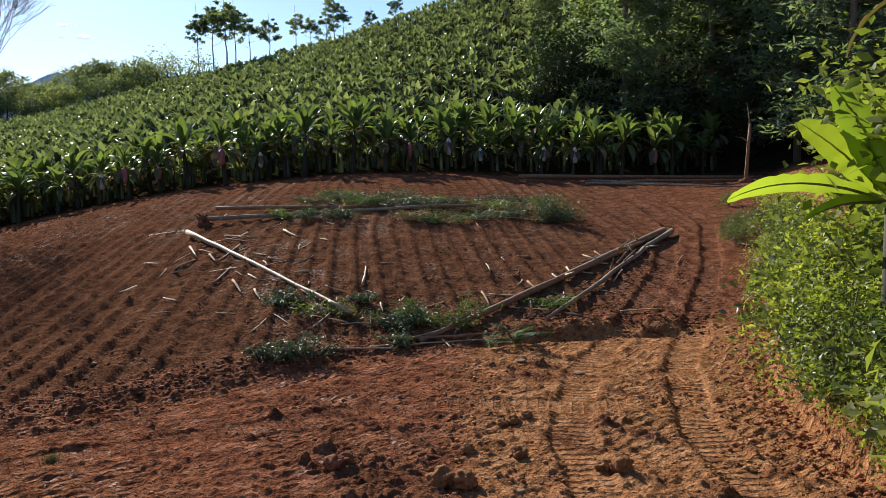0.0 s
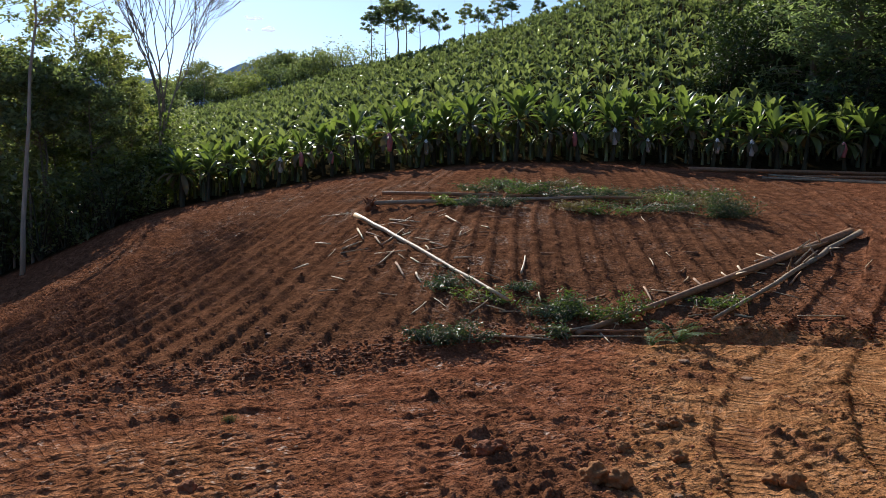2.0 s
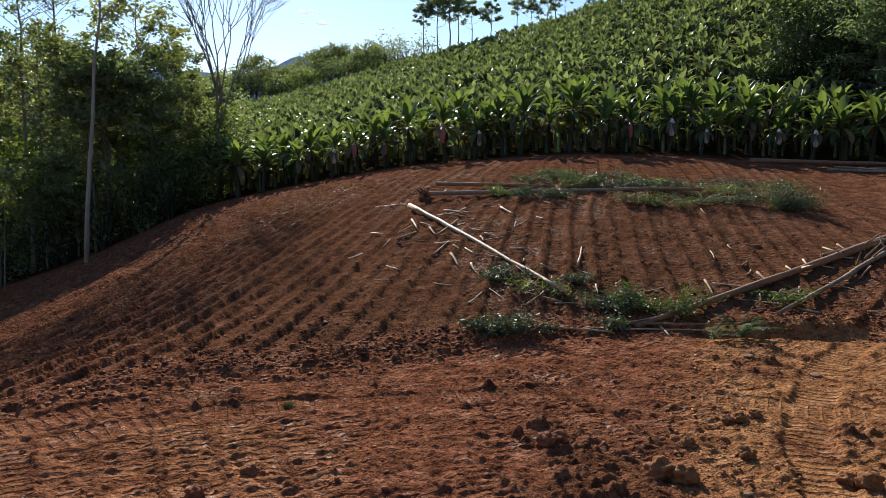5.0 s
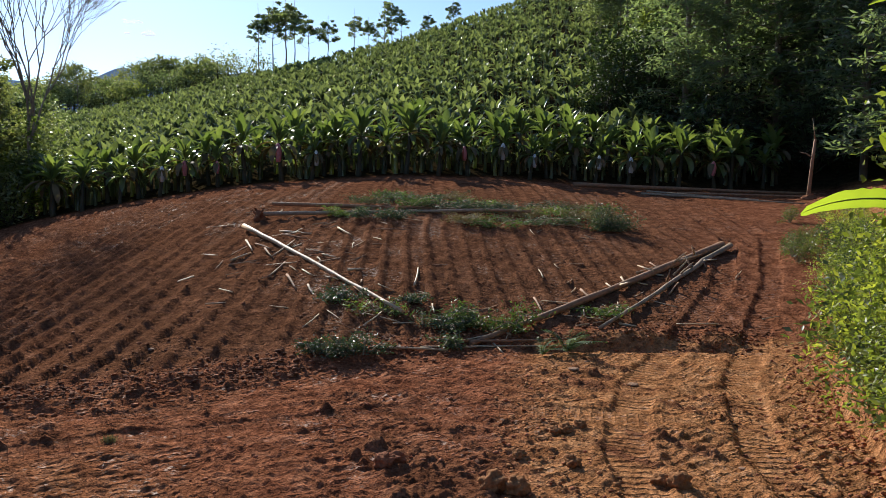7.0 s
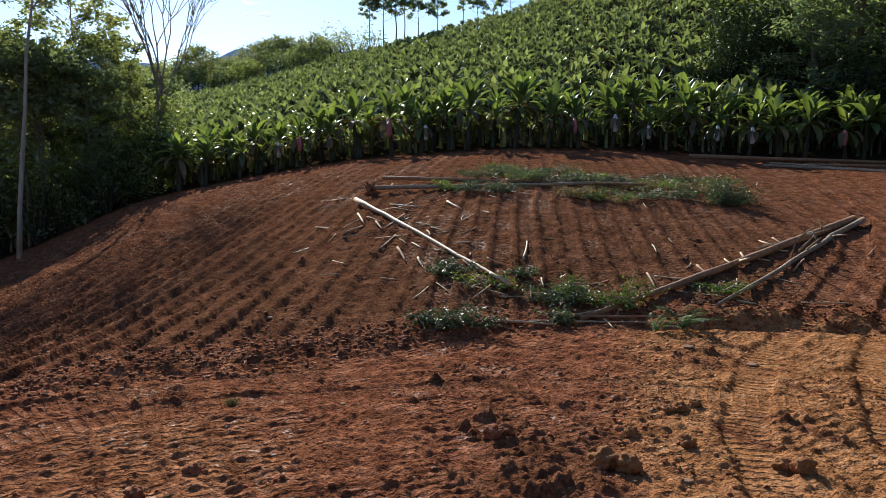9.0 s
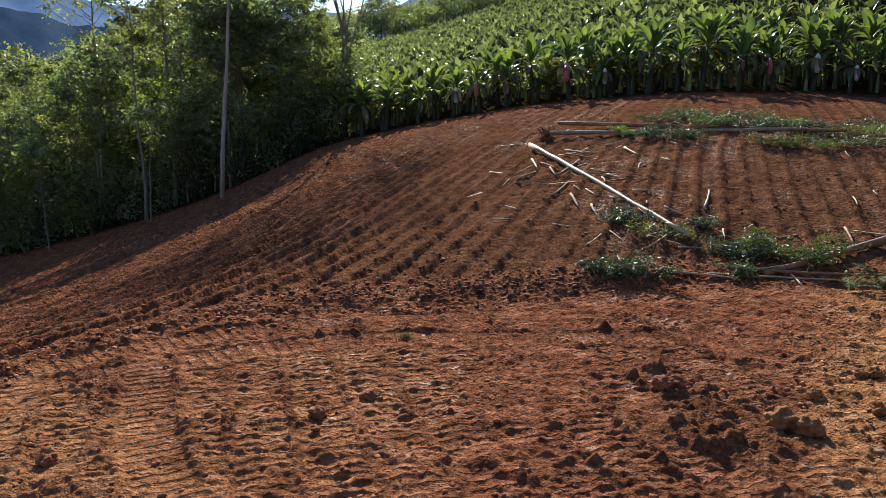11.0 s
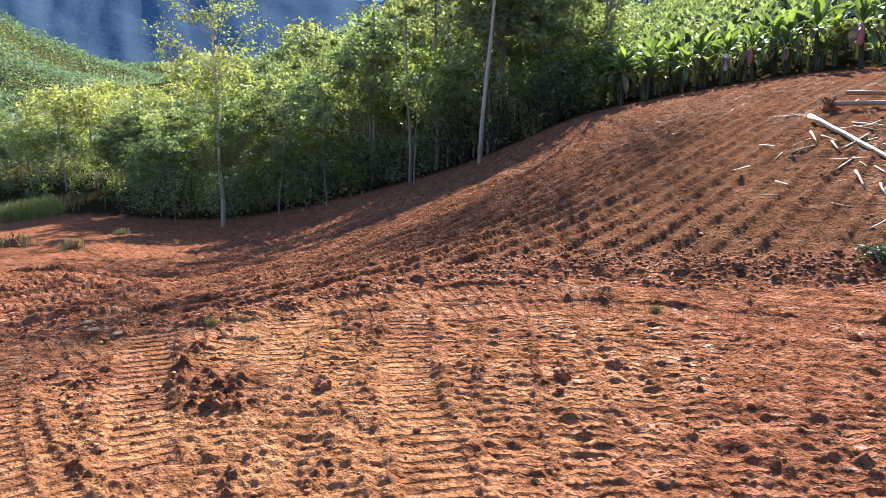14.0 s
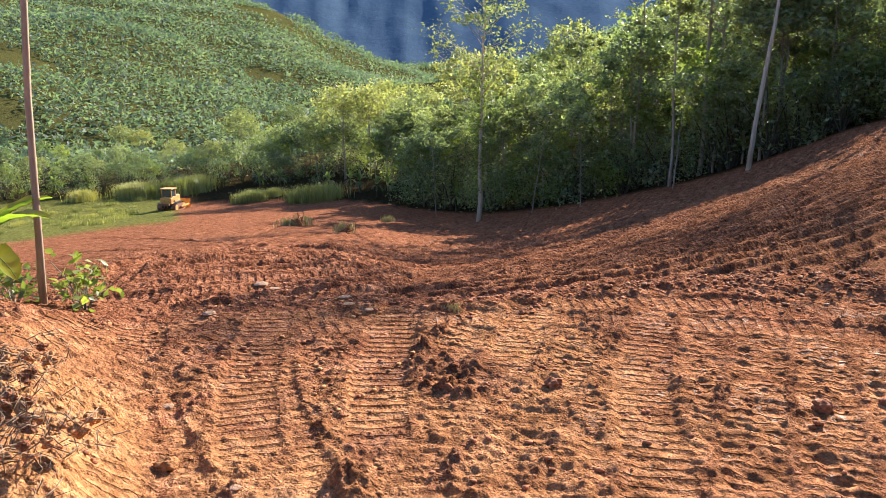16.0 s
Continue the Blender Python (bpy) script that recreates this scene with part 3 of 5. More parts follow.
_b.inputs["Roughness"].default_value = 0.4


def banana_plant(seed, tall, bag=None, leaves=9):
    g = np.random.default_rng(seed)
    ob = thing("banana_plant", Matrix(), "green banana plant with broad arching leaves", "banana plant", "banana plantation")
    lean = g.uniform(-0.12, 0.12, 2)
    stem_h = tall * 0.54
    pts = [(lean[0] * stem_h * k / 4, lean[1] * stem_h * k / 4, stem_h * k / 4 - 0.25) for k in range(5)]
    v, f = tube(pts, [0.15, 0.13, 0.115, 0.10, 0.07], 8, 0.06, seed)
    part("pseudostem", mesh_np("pseudostem", v, f, BANANA_STEM, True), ob)
    top = np.array(pts[-1])
    for turn, rise, arch, ln in leaf_set(g, leaves, tall * 0.41):
        v, f = banana_leaf(ln, ln * g.uniform(0.25, 0.32), rise, arch, 9, g, 0.3)
        v = spin(v, turn) + top
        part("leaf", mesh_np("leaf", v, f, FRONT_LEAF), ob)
    for k in range(10):
        ln = tall * g.uniform(0.26, 0.4)
        v, f = banana_leaf(ln, ln * 0.26, radians(g.uniform(-25, 15)), radians(g.uniform(70, 100)), 5, g, 0.3)
        part("hanging_leaf", mesh_np("hanging_leaf", spin(v, g.uniform(0, 6.28)) + top - np.array([0, 0, 0.1]), f, FRONT_LEAF if k < 4 else DEAD_LEAF), ob)
    if bag:
        a = -math.pi / 2
        bx, by = top[0] + 0.3 * math.cos(a), top[1] + 0.3 * math.sin(a)
        z0 = stem_h - 0.25
        v, f = tube([(bx, by, z0), (bx, by, z0 - 0.15), (bx + 0.03, by, z0 - 0.45), (bx + 0.02, by, z0 - 0.8), (bx, by, z0 - 0.95)], [0.04, 0.13, 0.17, 0.14, 0.11], 9, 0.12, seed)
        part("bunch_bag", mesh_np("bunch_bag", v, f, bag, True), ob, "plastic bag round the fruit bunch")
    return ob


def flat_plants(places, g, tall, leaves, segs, wide=0.3):
    """Many small plants as one mesh of triangles."""
    pieces = []
    kinds = []
    for k in range(10):
        ps = []
        for turn, rise, arch, ln in leaf_set(g, leaves, tall * 0.43):
            v, f = banana_leaf(ln, ln * wide * g.uniform(0.9, 1.15), rise, arch, segs, g)
            ps.append((spin(v, turn) + np.array([0, 0, tall * 0.5]), quads_to_tris(f)))
        if segs > 2:
            ps.append(tube([(0, 0, -0.3), (0, 0, tall * 0.52)], [0.12, 0.08], 4, 0, k, False))
        kinds.append(join(ps))
    for x, y, z, s in places:
        v, f = kinds[g.integers(10)]
        pieces.append((spin(v, g.uniform(0, 6.28)) * s + np.array([x, y, z]), f))
    return join(pieces)


# ============ trees ============
def tree(name, seed, tall, crown_r, squash, leaf, leaf_mat, clumps=60, per=40, trunk_r=0.16, bare=0.45, bark=None, label="", lean=0.0, category="tree", group="forest edge", tight=0.3, limbs=16, lean_to=None):
    """Tapered trunk, limbs to the clumps, and a crown of small leaves."""
    g = np.random.default_rng(seed)
    ob = thing(name, Matrix(), label, category, group)
    a = g.uniform(0, 6.28) if lean_to is None else radians(90 - lean_to)
    top = np.array([lean * tall * math.cos(a), lean * tall * math.sin(a), tall * 0.93])
    n = 8
    pts = [top * (k / n) + np.array([g.uniform(-1, 1) * 0.006 * tall * (k > 0), g.uniform(-1, 1) * 0.006 * tall * (k > 0), -0.4 * (k == 0)]) for k in range(n + 1)]
    radii = [trunk_r * (1.25 if k == 0 else 1 - 0.85 * k / n) for k in range(n + 1)]
    v, f = tube(pts, radii, 8, 0.08, seed)
    part("trunk", mesh_np("trunk", v, f, bark or BARK, True), ob)
    wood = []
    centre = np.array([top[0], top[1], tall * (bare + 1) / 2])
    leaves, cc = crown_points(g, centre, crown_r, squash, clumps, per, tight)
    for c in cc[:limbs]:
        away = math.hypot(c[0] - centre[0], c[1] - centre[1])
        u = float(np.clip((c[2] - 0.45 * away - 0.4) / (tall * 0.93), 0.12, 0.95)) * n
        k = int(np.clip(u, 0, n - 1))
        s = np.array(pts[k]) * (1 - u + k) + np.array(pts[k + 1]) * (u - k)
        midp = (s + c) / 2 + g.normal(size=3) * 0.045 * crown_r - np.array([0, 0, 0.06 * away])
        wood.append(tube([s, midp, c], [radii[k] * 0.42, radii[k] * 0.25, 0.015], 5, 0, seed, False))
    v, f = join(wood)
    tagged(part("branchwork", mesh_np("branchwork", v, f, bark or BARK, True), ob), kind="stuff")
    v, f = leaf_blades(leaves, np.full(len(leaves), leaf), g, 0.35, 0.55)
    part("crown", mesh_np("crown", v, f, leaf_mat), ob)
    return ob


def stand(ob, x, y, turn=0.0, scale=1.0, sink=0.0, copy=True):
    m = Matrix.LocRotScale((x, y, height(x, y) - sink), Euler((0, 0, turn)), (scale,) * 3)
    if copy:
        made = copy_thing(ob, m)
        made.matrix_basis = m
        return made
    ob.matrix_basis = m
    return ob


# ============ plantation ============
def hill_plants():
    g = np.random.default_rng(3)
    out = []
    r = 47.0
    while r < 205:
        step = 1.55 + (r - 45) * 0.0035
        lo, hi = -27.5, np.interp(r, [45, 60, 90, 200], [24, 13, 15, 17])
        if r > 120:
            lo = -29
        n = int(r * radians(hi - lo) / step)
        az = np.radians(lo + (hi - lo) * (np.arange(n) + g.uniform(0, 1)) / n + g.uniform(-0.5, 0.5, n) * 60 / r)
        rr = r + g.uniform(-0.9, 0.9, n)
        out.append(np.stack([rr * np.sin(az), rr * np.cos(az)], -1))
        r += step * 0.95
    p = np.concatenate(out)
    z = macro(p[:, 0], p[:, 1])
    s = g.uniform(0.5, 1.0, len(p))
    return np.column_stack([p, z, s])


def plantation():
    places = hill_plants()
    r = np.hypot(places[:, 0], places[:, 1])
    g = np.random.default_rng(5)
    near, far = places[r < 85], places[r >= 85]
    v1, f1 = flat_plants(near, g, 3.5, 10, 4)
    v2, f2 = flat_plants(far, g, 3.5, 8, 3, 0.32)
    v, f = join([(v1, f1), (v2, f2)])
    ob = new("banana_plantation", mesh_np("banana_plantation", v, f, BANANA))
    tagged(ob, "dense green banana plants covering the hillside", "banana plants", kind="stuff")
    print("hill plants", len(places), len(f))


plantation()

front = [banana_plant(100 + k, 3.7 + 0.12 * k, [None, BAG_WHITE, None, BAG_PINK, None, None][k], 9 + k % 3) for k in range(6)]
front_spots = []
g_front = np.random.default_rng(11)
for row, (off, gap) in enumerate([(1.0, 1.45), (2.4, 1.5), (4.0, 1.6)]):
    az = -27.0
    while az < 23.5:
        rc = float(land_at(np.array([az]))[1][0])
        rr = rc + off + g_front.uniform(-0.6, 0.6)
        front_spots.append((*polar(az + g_front.uniform(-0.4, 0.4), rr), row))
        az += math.degrees(gap * g_front.uniform(0.8, 1.25) / rr)
used = set()
BAGS = {-21.2: 1, -17.8: 3, -15.5: 3, -12.2: 3, -8.8: 1, 0.9: 3, 1.8: 3, 4.6: 1, 7.4: 1, 11.2: 1, 13.0: 1, 20.0: 3}
for k, (x, y, row) in enumerate(front_spots):
    head = math.degrees(math.atan2(x, y))
    near_bag = min(BAGS, key=lambda a: abs(a - head))
    kind = int(g_front.choice([0, 2, 4, 5]))
    spin_by = g_front.uniform(0, 6.28)
    if row == 0 and abs(near_bag - head) < 1.3:
        kind, spin_by = BAGS.pop(near_bag), -radians(head) + g_front.uniform(-0.5, 0.5)
        BAGS[999 + k] = 0
    stand(front[kind], x, y, spin_by, g_front.uniform(0.68, 1.05), 0, kind in used)
    used.add(kind)



# young shoots and low leaves that fill the foot of the plantation
g_low = np.random.default_rng(13)
low = []
for k in range(300):
    az = g_low.uniform(-27.5, 23.5)
    x, y = polar(az, float(land_at(np.array([az]))[1][0]) + g_low.uniform(1.2, 6.0))
    low.append((x, y, height(x, y), g_low.uniform(0.6, 1.25)))
v, f = flat_plants(low, g_low, 1.5, 7, 4)
tagged(new("banana_shoots", mesh_np("banana_shoots", v, f, BANANA)), "young banana shoots below the plantation's edge", "banana shoots", kind="stuff")

# ============ forest on the low side ============
DENSE = "broadleaf forest tree with dense dark green crown"
OPEN = "tall broadleaf forest tree with open crown"
YOUNG = "young broadleaf tree with light green crown"
forest_kinds = [
    tree("forest_tree", 1, 12, 4.1, 1.05, 0.50, FOREST, 48, 34, 0.15, 0.10, label=DENSE, tight=0.21),
    tree("forest_tree", 2, 10, 3.7, 1.0, 0.46, FOREST, 44, 34, 0.12, 0.08, label=DENSE, tight=0.21),
    tree("forest_tree", 3, 15, 4.2, 1.0, 0.48, OLIVE, 46, 34, 0.17, 0.28, label=OPEN, tight=0.2),
    tree("forest_tree", 4, 9, 3.3, 1.15, 0.44, LIGHT_LEAF, 36, 30, 0.10, 0.10, label=YOUNG, tight=0.21),
]
# the same with finer leaves, for the edge nearest to the eye
edge_kinds = [
    tree("forest_tree", 5, 12, 3.7, 1.15, 0.32, FOREST, 50, 56, 0.12, 0.30, label=DENSE, tight=0.15),
    tree("forest_tree", 6, 10, 3.1, 1.1, 0.30, FOREST, 42, 56, 0.10, 0.25, label=DENSE, tight=0.16),
    tree("forest_tree", 7, 15, 3.8, 1.0, 0.32, OLIVE, 40, 58, 0.14, 0.45, label=OPEN, tight=0.14, limbs=36),
    tree("forest_tree", 8, 8.5, 2.8, 1.1, 0.30, LIGHT_LEAF, 34, 54, 0.08, 0.25, label=YOUNG, tight=0.16),
    tree("forest_tree", 9, 13.5, 2.8, 1.4, 0.30, OLIVE, 34, 56, 0.11, 0.38, label="narrow broadleaf forest tree with layered crown", tight=0.15, limbs=30),
]


def shrub(name, seed, wide, tall, leaf, mat, count, label, category="shrub", group="undergrowth", aspect=0.45, wood_mat=None, stems=26):
    """Stems fanning from the foot and leaves in clumps down to the ground."""
    g = np.random.default_rng(seed)
    ob = thing(name, Matrix(), label, category, group)
    tips = np.column_stack([np.clip(g.normal(0, wide * 0.42, stems), -wide * 0.6, wide * 0.6), np.clip(g.normal(0, wide * 0.42, stems), -wide * 0.6, wide * 0.6), tall * g.uniform(0.15, 1.0, stems)])
    wood = []
    for t in tips:
        wood.append(tube([(0, 0, -0.15), (t[0] * 0.45, t[1] * 0.45, t[2] * 0.6), t], [0.03 * tall / 2, 0.018 * tall / 2, 0.006], 4, 0, seed, False))
    v, f = join(wood)
    tagged(part("branchwork", mesh_np("branchwork", v, f, wood_mat or BARK, True), ob), kind="stuff")
    c = tips[g.integers(0, stems, count)] + g.normal(0, 1, (count, 3)) * np.array([wide * 0.17, wide * 0.17, tall * 0.11])
    c[:, 2] = np.abs(c[:, 2])
    v, f = leaf_blades(c, np.full(count, leaf), g, 0.4, aspect, 0.5)
    tagged(part("foliage", mesh_np("foliage", v, f, mat), ob), kind="stuff")
    return ob


def scatter(kinds, places, g, scales=(0.8, 1.2), weights=None, used=None, sink=0.02):
    used = set() if used is None else used
    for x, y in places:
        k = int(g.choice(len(kinds), p=weights))
        stand(kinds[k], x, y, g.uniform(0, 6.28), g.uniform(*scales), sink, k in used)
        used.add(k)
    return used


def ring(g, az0, az1, off0, off1, n):
    out = []
    for k in range(n):
        az = az0 + (az1 - az0) * (k + g.uniform(0.1, 0.9)) / n
        rc = float(land_at(np.array([az]))[1][0])
        out.append(polar(az, rc + g.uniform(off0, off1)))
    return out


g_for = np.random.default_rng(21)
forest_used = set()
edge_used = set()
for a0, a1, o0, o1, n in [(-62, -31, 1.8, 6, 34), (-64, -31, 7, 16, 32)]:
    scatter(edge_kinds, ring(g_for, a0, a1, o0, o1, n), g_for, (0.55, 1.05), [0.26, 0.22, 0.16, 0.2, 0.16], edge_used, 0.1)
scatter(forest_kinds, ring(g_for, -62, -32, 18, 50, 34), g_for, (0.75, 1.2), [0.3, 0.2, 0.3, 0.2], forest_used)
# woods in the valley, lower towards the open field
for a0, a1, o0, o1, n, lo, hi in [(-98, -76, 18, 34, 26, 0.3, 0.55), (-76, -67, 16, 32, 16, 0.4, 0.75), (-67, -60, 14, 32, 13, 0.6, 1.0), (-98, -74, 36, 60, 14, 0.35, 0.6), (-74, -60, 34, 60, 20, 0.5, 0.9)]:
    scatter(forest_kinds, ring(g_for, a0, a1, o0, o1, n), g_for, (lo, hi), [0.33, 0.22, 0.25, 0.2], forest_used)
scatter([edge_kinds[1], edge_kinds[3]], ring(g_for, -33, -27.5, 2, 10, 12), g_for, (0.3, 0.62), None, {0, 1})
for az, r, sc in [(-35, 49, 0.85), (-33.2, 52, 0.75), (-36.6, 47, 0.8), (-31.4, 50, 0.7), (-39.5, 50, 0.95), (-30.2, 47.5, 0.55)]:
    stand(edge_kinds[(2, 4)[int(r) % 2]], *polar(az, r), az, sc, 0.1)
# forest above the plantation's right half, and the far woods behind its ridge
g_up = np.random.default_rng(22)
scatter(forest_kinds, [polar(g_up.uniform(10.5, 22), g_up.uniform(64, 120)) for k in range(30)], g_up, (0.5, 0.85), [0.3, 0.3, 0.1, 0.3], forest_used)
scatter(forest_kinds, [polar(-32 + 19 * (k + g_up.uniform(0, 1)) / 44, g_up.uniform(200, 245)) for k in range(36)], g_up, (0.95, 1.3), [0.45, 0.35, 0.2, 0.0], forest_used, 1.5)
scatter(forest_kinds, [polar(g_up.uniform(50, 85), g_up.uniform(34, 60)) for k in range(9)], g_up, (0.8, 1.2), None, forest_used)
scatter(forest_kinds, [polar(g_up.uniform(80, 250), g_up.uniform(28, 50)) for k in range(6)], g_up, (0.8, 1.1), None, forest_used)

scatter(forest_kinds, [polar(g_up.uniform(-41, -27.5), g_up.uniform(75, 190)) for k in range(34)], g_up, (0.55, 0.8), [0.45, 0.35, 0.0, 0.2], forest_used)

edge_shrubs = [
    shrub("shrub", 31, 2.2, 3.0, 0.19, FOREST, 620, "dark leafy shrub at the forest edge", wood_mat=BANANA_STEM, stems=11),
    shrub("shrub", 32, 1.8, 2.2, 0.18, FOREST, 520, "dark leafy shrub at the forest edge", wood_mat=BANANA_STEM, stems=10),
    shrub("shrub", 33, 1.6, 2.4, 0.19, LIGHT_LEAF, 480, "light green shrub at the forest edge", wood_mat=BANANA_STEM, stems=10),
]
shrub_used = set()
for a0, a1, o0, o1, n in [(-61, -29, 1.0, 3.0, 52), (-62, -28, 3.0, 8, 56), (-62, -28, 8, 20, 36), (-100, -61, 14, 22, 44), (-100, -61, 22, 36, 30)]:
    scatter(edge_shrubs, ring(g_for, a0, a1, o0, o1, n), g_for, (0.8, 1.7), [0.42, 0.4, 0.18], shrub_used)
scatter(edge_shrubs, [polar(-38 + 26 * (k + g_up.uniform(0, 1)) / 44, g_up.uniform(194, 215)) for k in range(44)], g_up, (2.2, 3.4), None, shrub_used)
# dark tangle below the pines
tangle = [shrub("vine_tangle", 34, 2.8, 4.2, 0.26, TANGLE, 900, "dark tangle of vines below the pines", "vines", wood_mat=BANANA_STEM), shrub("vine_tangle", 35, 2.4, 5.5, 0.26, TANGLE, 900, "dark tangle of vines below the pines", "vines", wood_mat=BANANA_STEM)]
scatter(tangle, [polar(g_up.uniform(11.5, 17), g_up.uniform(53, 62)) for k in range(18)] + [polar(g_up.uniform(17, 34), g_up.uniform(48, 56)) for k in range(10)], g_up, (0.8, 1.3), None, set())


# ============ single trees of the forest edge ============
def climber(ob, tall, lo, hi, r, seed, mat, count=900, leaf=0.22):
    g = np.random.default_rng(seed)
    z = g.uniform(lo, hi, count)
    th = g.uniform(0, 6.28, count)
    rr = np.abs(g.normal(0, r, count)) * (0.5 + np.abs(np.sin(z * 0.9 + 1))) + 0.08
    v, f = leaf_blades(np.column_stack([rr * np.cos(th), rr * np.sin(th), z]), np.full(count, leaf), g, 0.2, 0.6)
    tagged(part("climber", mesh_np("climber", v, f, mat), ob, "yellow-green creeper wrapped round the trunk"), kind="stuff")


tall_b = tree("slender_tree", 41, 19, 4.2, 1.2, 0.24, OLIVE, 34, 60, 0.20, 0.42, PALE_BARK, label="tall slender tree wrapped in a yellow-green creeper", lean=0.02, tight=0.15, limbs=34)
climber(tall_b, 19, 2.5, 12.5, 0.55, 42, LIGHT_LEAF, 1800, 0.22)
stand(tall_b, *TREE_B, 0.4, 1.0, 0.1, False)
tall_a = tree("slender_tree", 43, 21, 3.4, 1.5, 0.22, OLIVE, 34, 46, 0.125, 0.44, PALE_BARK, label="tall slender tree with bare pale trunk", lean=0.085, tight=0.15, limbs=34, lean_to=53)
stand(tall_a, *TREE_A, 0.0, 1.0, 0.1, False)
tall_c = tree("slender_tree", 44, 20, 3.6, 1.5, 0.24, FOREST, 36, 50, 0.14, 0.40, label="tall slender forest tree with bare dark trunk", lean=0.02, tight=0.16, limbs=36)
stand(tall_c, *polar(-40.5, 50), 1.0, 1.0, 0.1, False)
for az, r, sc in [(-38.6, 51, 1.0), (-45, 54, 0.9), (-42.5, 49, 0.8)]:
    stand(tall_c, *polar(az, r), az, sc, 0.1)

for k, (az, r, tall, lean) in enumerate([(-48.7, 53, 7, 0.05), (-52.3, 58, 9, 0.12), (-42.2, 46.8, 6.5, 0.07), (-59.5, 70, 8, 0.05)]):
    ob = tree("sapling", 50 + k, tall, 1.3, 0.8, 0.28, FOREST, 14, 26, 0.055, 0.75, BARK, label="thin pale-stemmed sapling at the forest edge", lean=lean, category="sapling")
    stand(ob, *polar(az, r), k * 1.3, 1.0, 0.1, False)


def bare_tree(seed, tall):
    """Leafless tree: forks again and again into fine twigs."""
    g = np.random.default_rng(seed)
    ob = thing("bare_tree", Matrix(), "leafless tree with fine grey branches", "tree", "forest edge")
    wood = []

    def grow(p, d, ln, r, depth):
        q = p + d * ln
        mid = (p + q) / 2 + g.normal(size=3) * ln * 0.04
        wood.append(tube([p, mid, q], [r, r * 0.87, r * 0.75], 6 if depth < 3 else 4, 0, 1, False))
        if depth == 8:
            return
        for k in range(4 if depth == 0 else 3 if depth in (3, 6) else 2):
            nd = d + g.normal(size=3) * np.array([0.27, 0.27, 0.15]) + np.array([0, 0, 0.10])
            grow(q, nd / np.linalg.norm(nd), tall * 0.17 * 0.84 ** depth * g.uniform(0.8, 1.15), max(r * 0.66, 0.011), depth + 1)

    grow(np.array([0, 0, -0.3]), np.array([0.02, 0, 1.0]), tall * 0.27, 0.13, 0)
    v, f = join(wood)
    tagged(part("branchwork", mesh_np("branchwork", v, f, BARK, True), ob), kind="stuff")
    return ob


leafless = bare_tree(61, 15)
climber(leafless, 15, 0.3, 5.5, 0.8, 62, LIGHT_LEAF, 700, 0.24)
stand(leafless, *polar(-28.2, 47), 3.44, 1.0, 0.1, False)

# eucalypts on the ridge
euca_kinds = [tree("eucalypt", 70 + k, 19 - 2 * k, 2.5, 1.7, 0.46, FOREST, 38, 44, 0.16, 0.22, label="tall eucalypt with tufted crown on the ridge", category="eucalypt", group="ridge eucalypts", tight=0.17) for k in range(3)]
used = set()
for k, (az, r, sc) in enumerate([(-13.4, 186, 0.85), (-12.4, 188, 0.95), (-11.5, 183, 1.05), (-10.9, 190, 0.9), (-9.9, 196, 0.8), (-8.5, 192, 0.8), (-6.6, 196, 0.68), (-5.6, 200, 0.65), (-4.4, 198, 0.72), (-3.9, 202, 0.8), (-3.2, 196, 0.62), (-1.2, 200, 0.6), (0.6, 205, 0.6)]):
    stand(euca_kinds[k % 3], *polar(az, r), k * 1.1, sc * 1.35, 2.0, k % 3 in used)
    used.add(k % 3)


# ============ pines ============
def pine(seed, tall, wide):
    """Straight trunk with whorls of boughs that end in needle tufts."""
    g = np.random.default_rng(seed)
    ob = thing("pine", Matrix(), "tall dark green pine with dense hanging boughs", "pine", "pine stand")
    wood = [tube([(0, 0, -0.4), (0.1, 0, tall * 0.5), (0.05, 0.1, tall)], [0.26, 0.18, 0.03], 8, 0.05, seed)]
    cs = []
    z = tall * 0.09
    while z < tall * 0.98:
        reach = wide * (1 - ((z / tall - 0.25) / 0.75)) ** 0.7 + 0.4
        for k in range(6):
            a = g.uniform(0, 6.28)
            ln = reach * g.uniform(0.65, 1.1)
            tip = np.array([math.cos(a) * ln, math.sin(a) * ln, z + ln * g.uniform(-0.15, 0.2)])
            wood.append(tube([(0, 0, z - 0.2), tip * np.array([0.5, 0.5, 1]) + np.array([0, 0, 0.1]), tip], [0.05, 0.035, 0.01], 4, 0, seed, False))
            for t in np.linspace(0.35, 1.0, 5):
                c = np.array([0, 0, z]) * (1 - t) + tip * t
                cs.append(c + g.normal(size=(11, 3)) * np.array([0.3, 0.3, 0.24]))
        z += tall * 0.034
    v, f = join(wood)
    part("trunk", mesh_np("trunk", v, f, BARK, True), ob)
    c = np.concatenate(cs)
    v, f = leaf_blades(c, np.full(len(c), 0.52), g, 0.1, 0.26)
    tagged(part("crown", mesh_np("crown", v, f, PINE), ob), kind="stuff")
    return ob


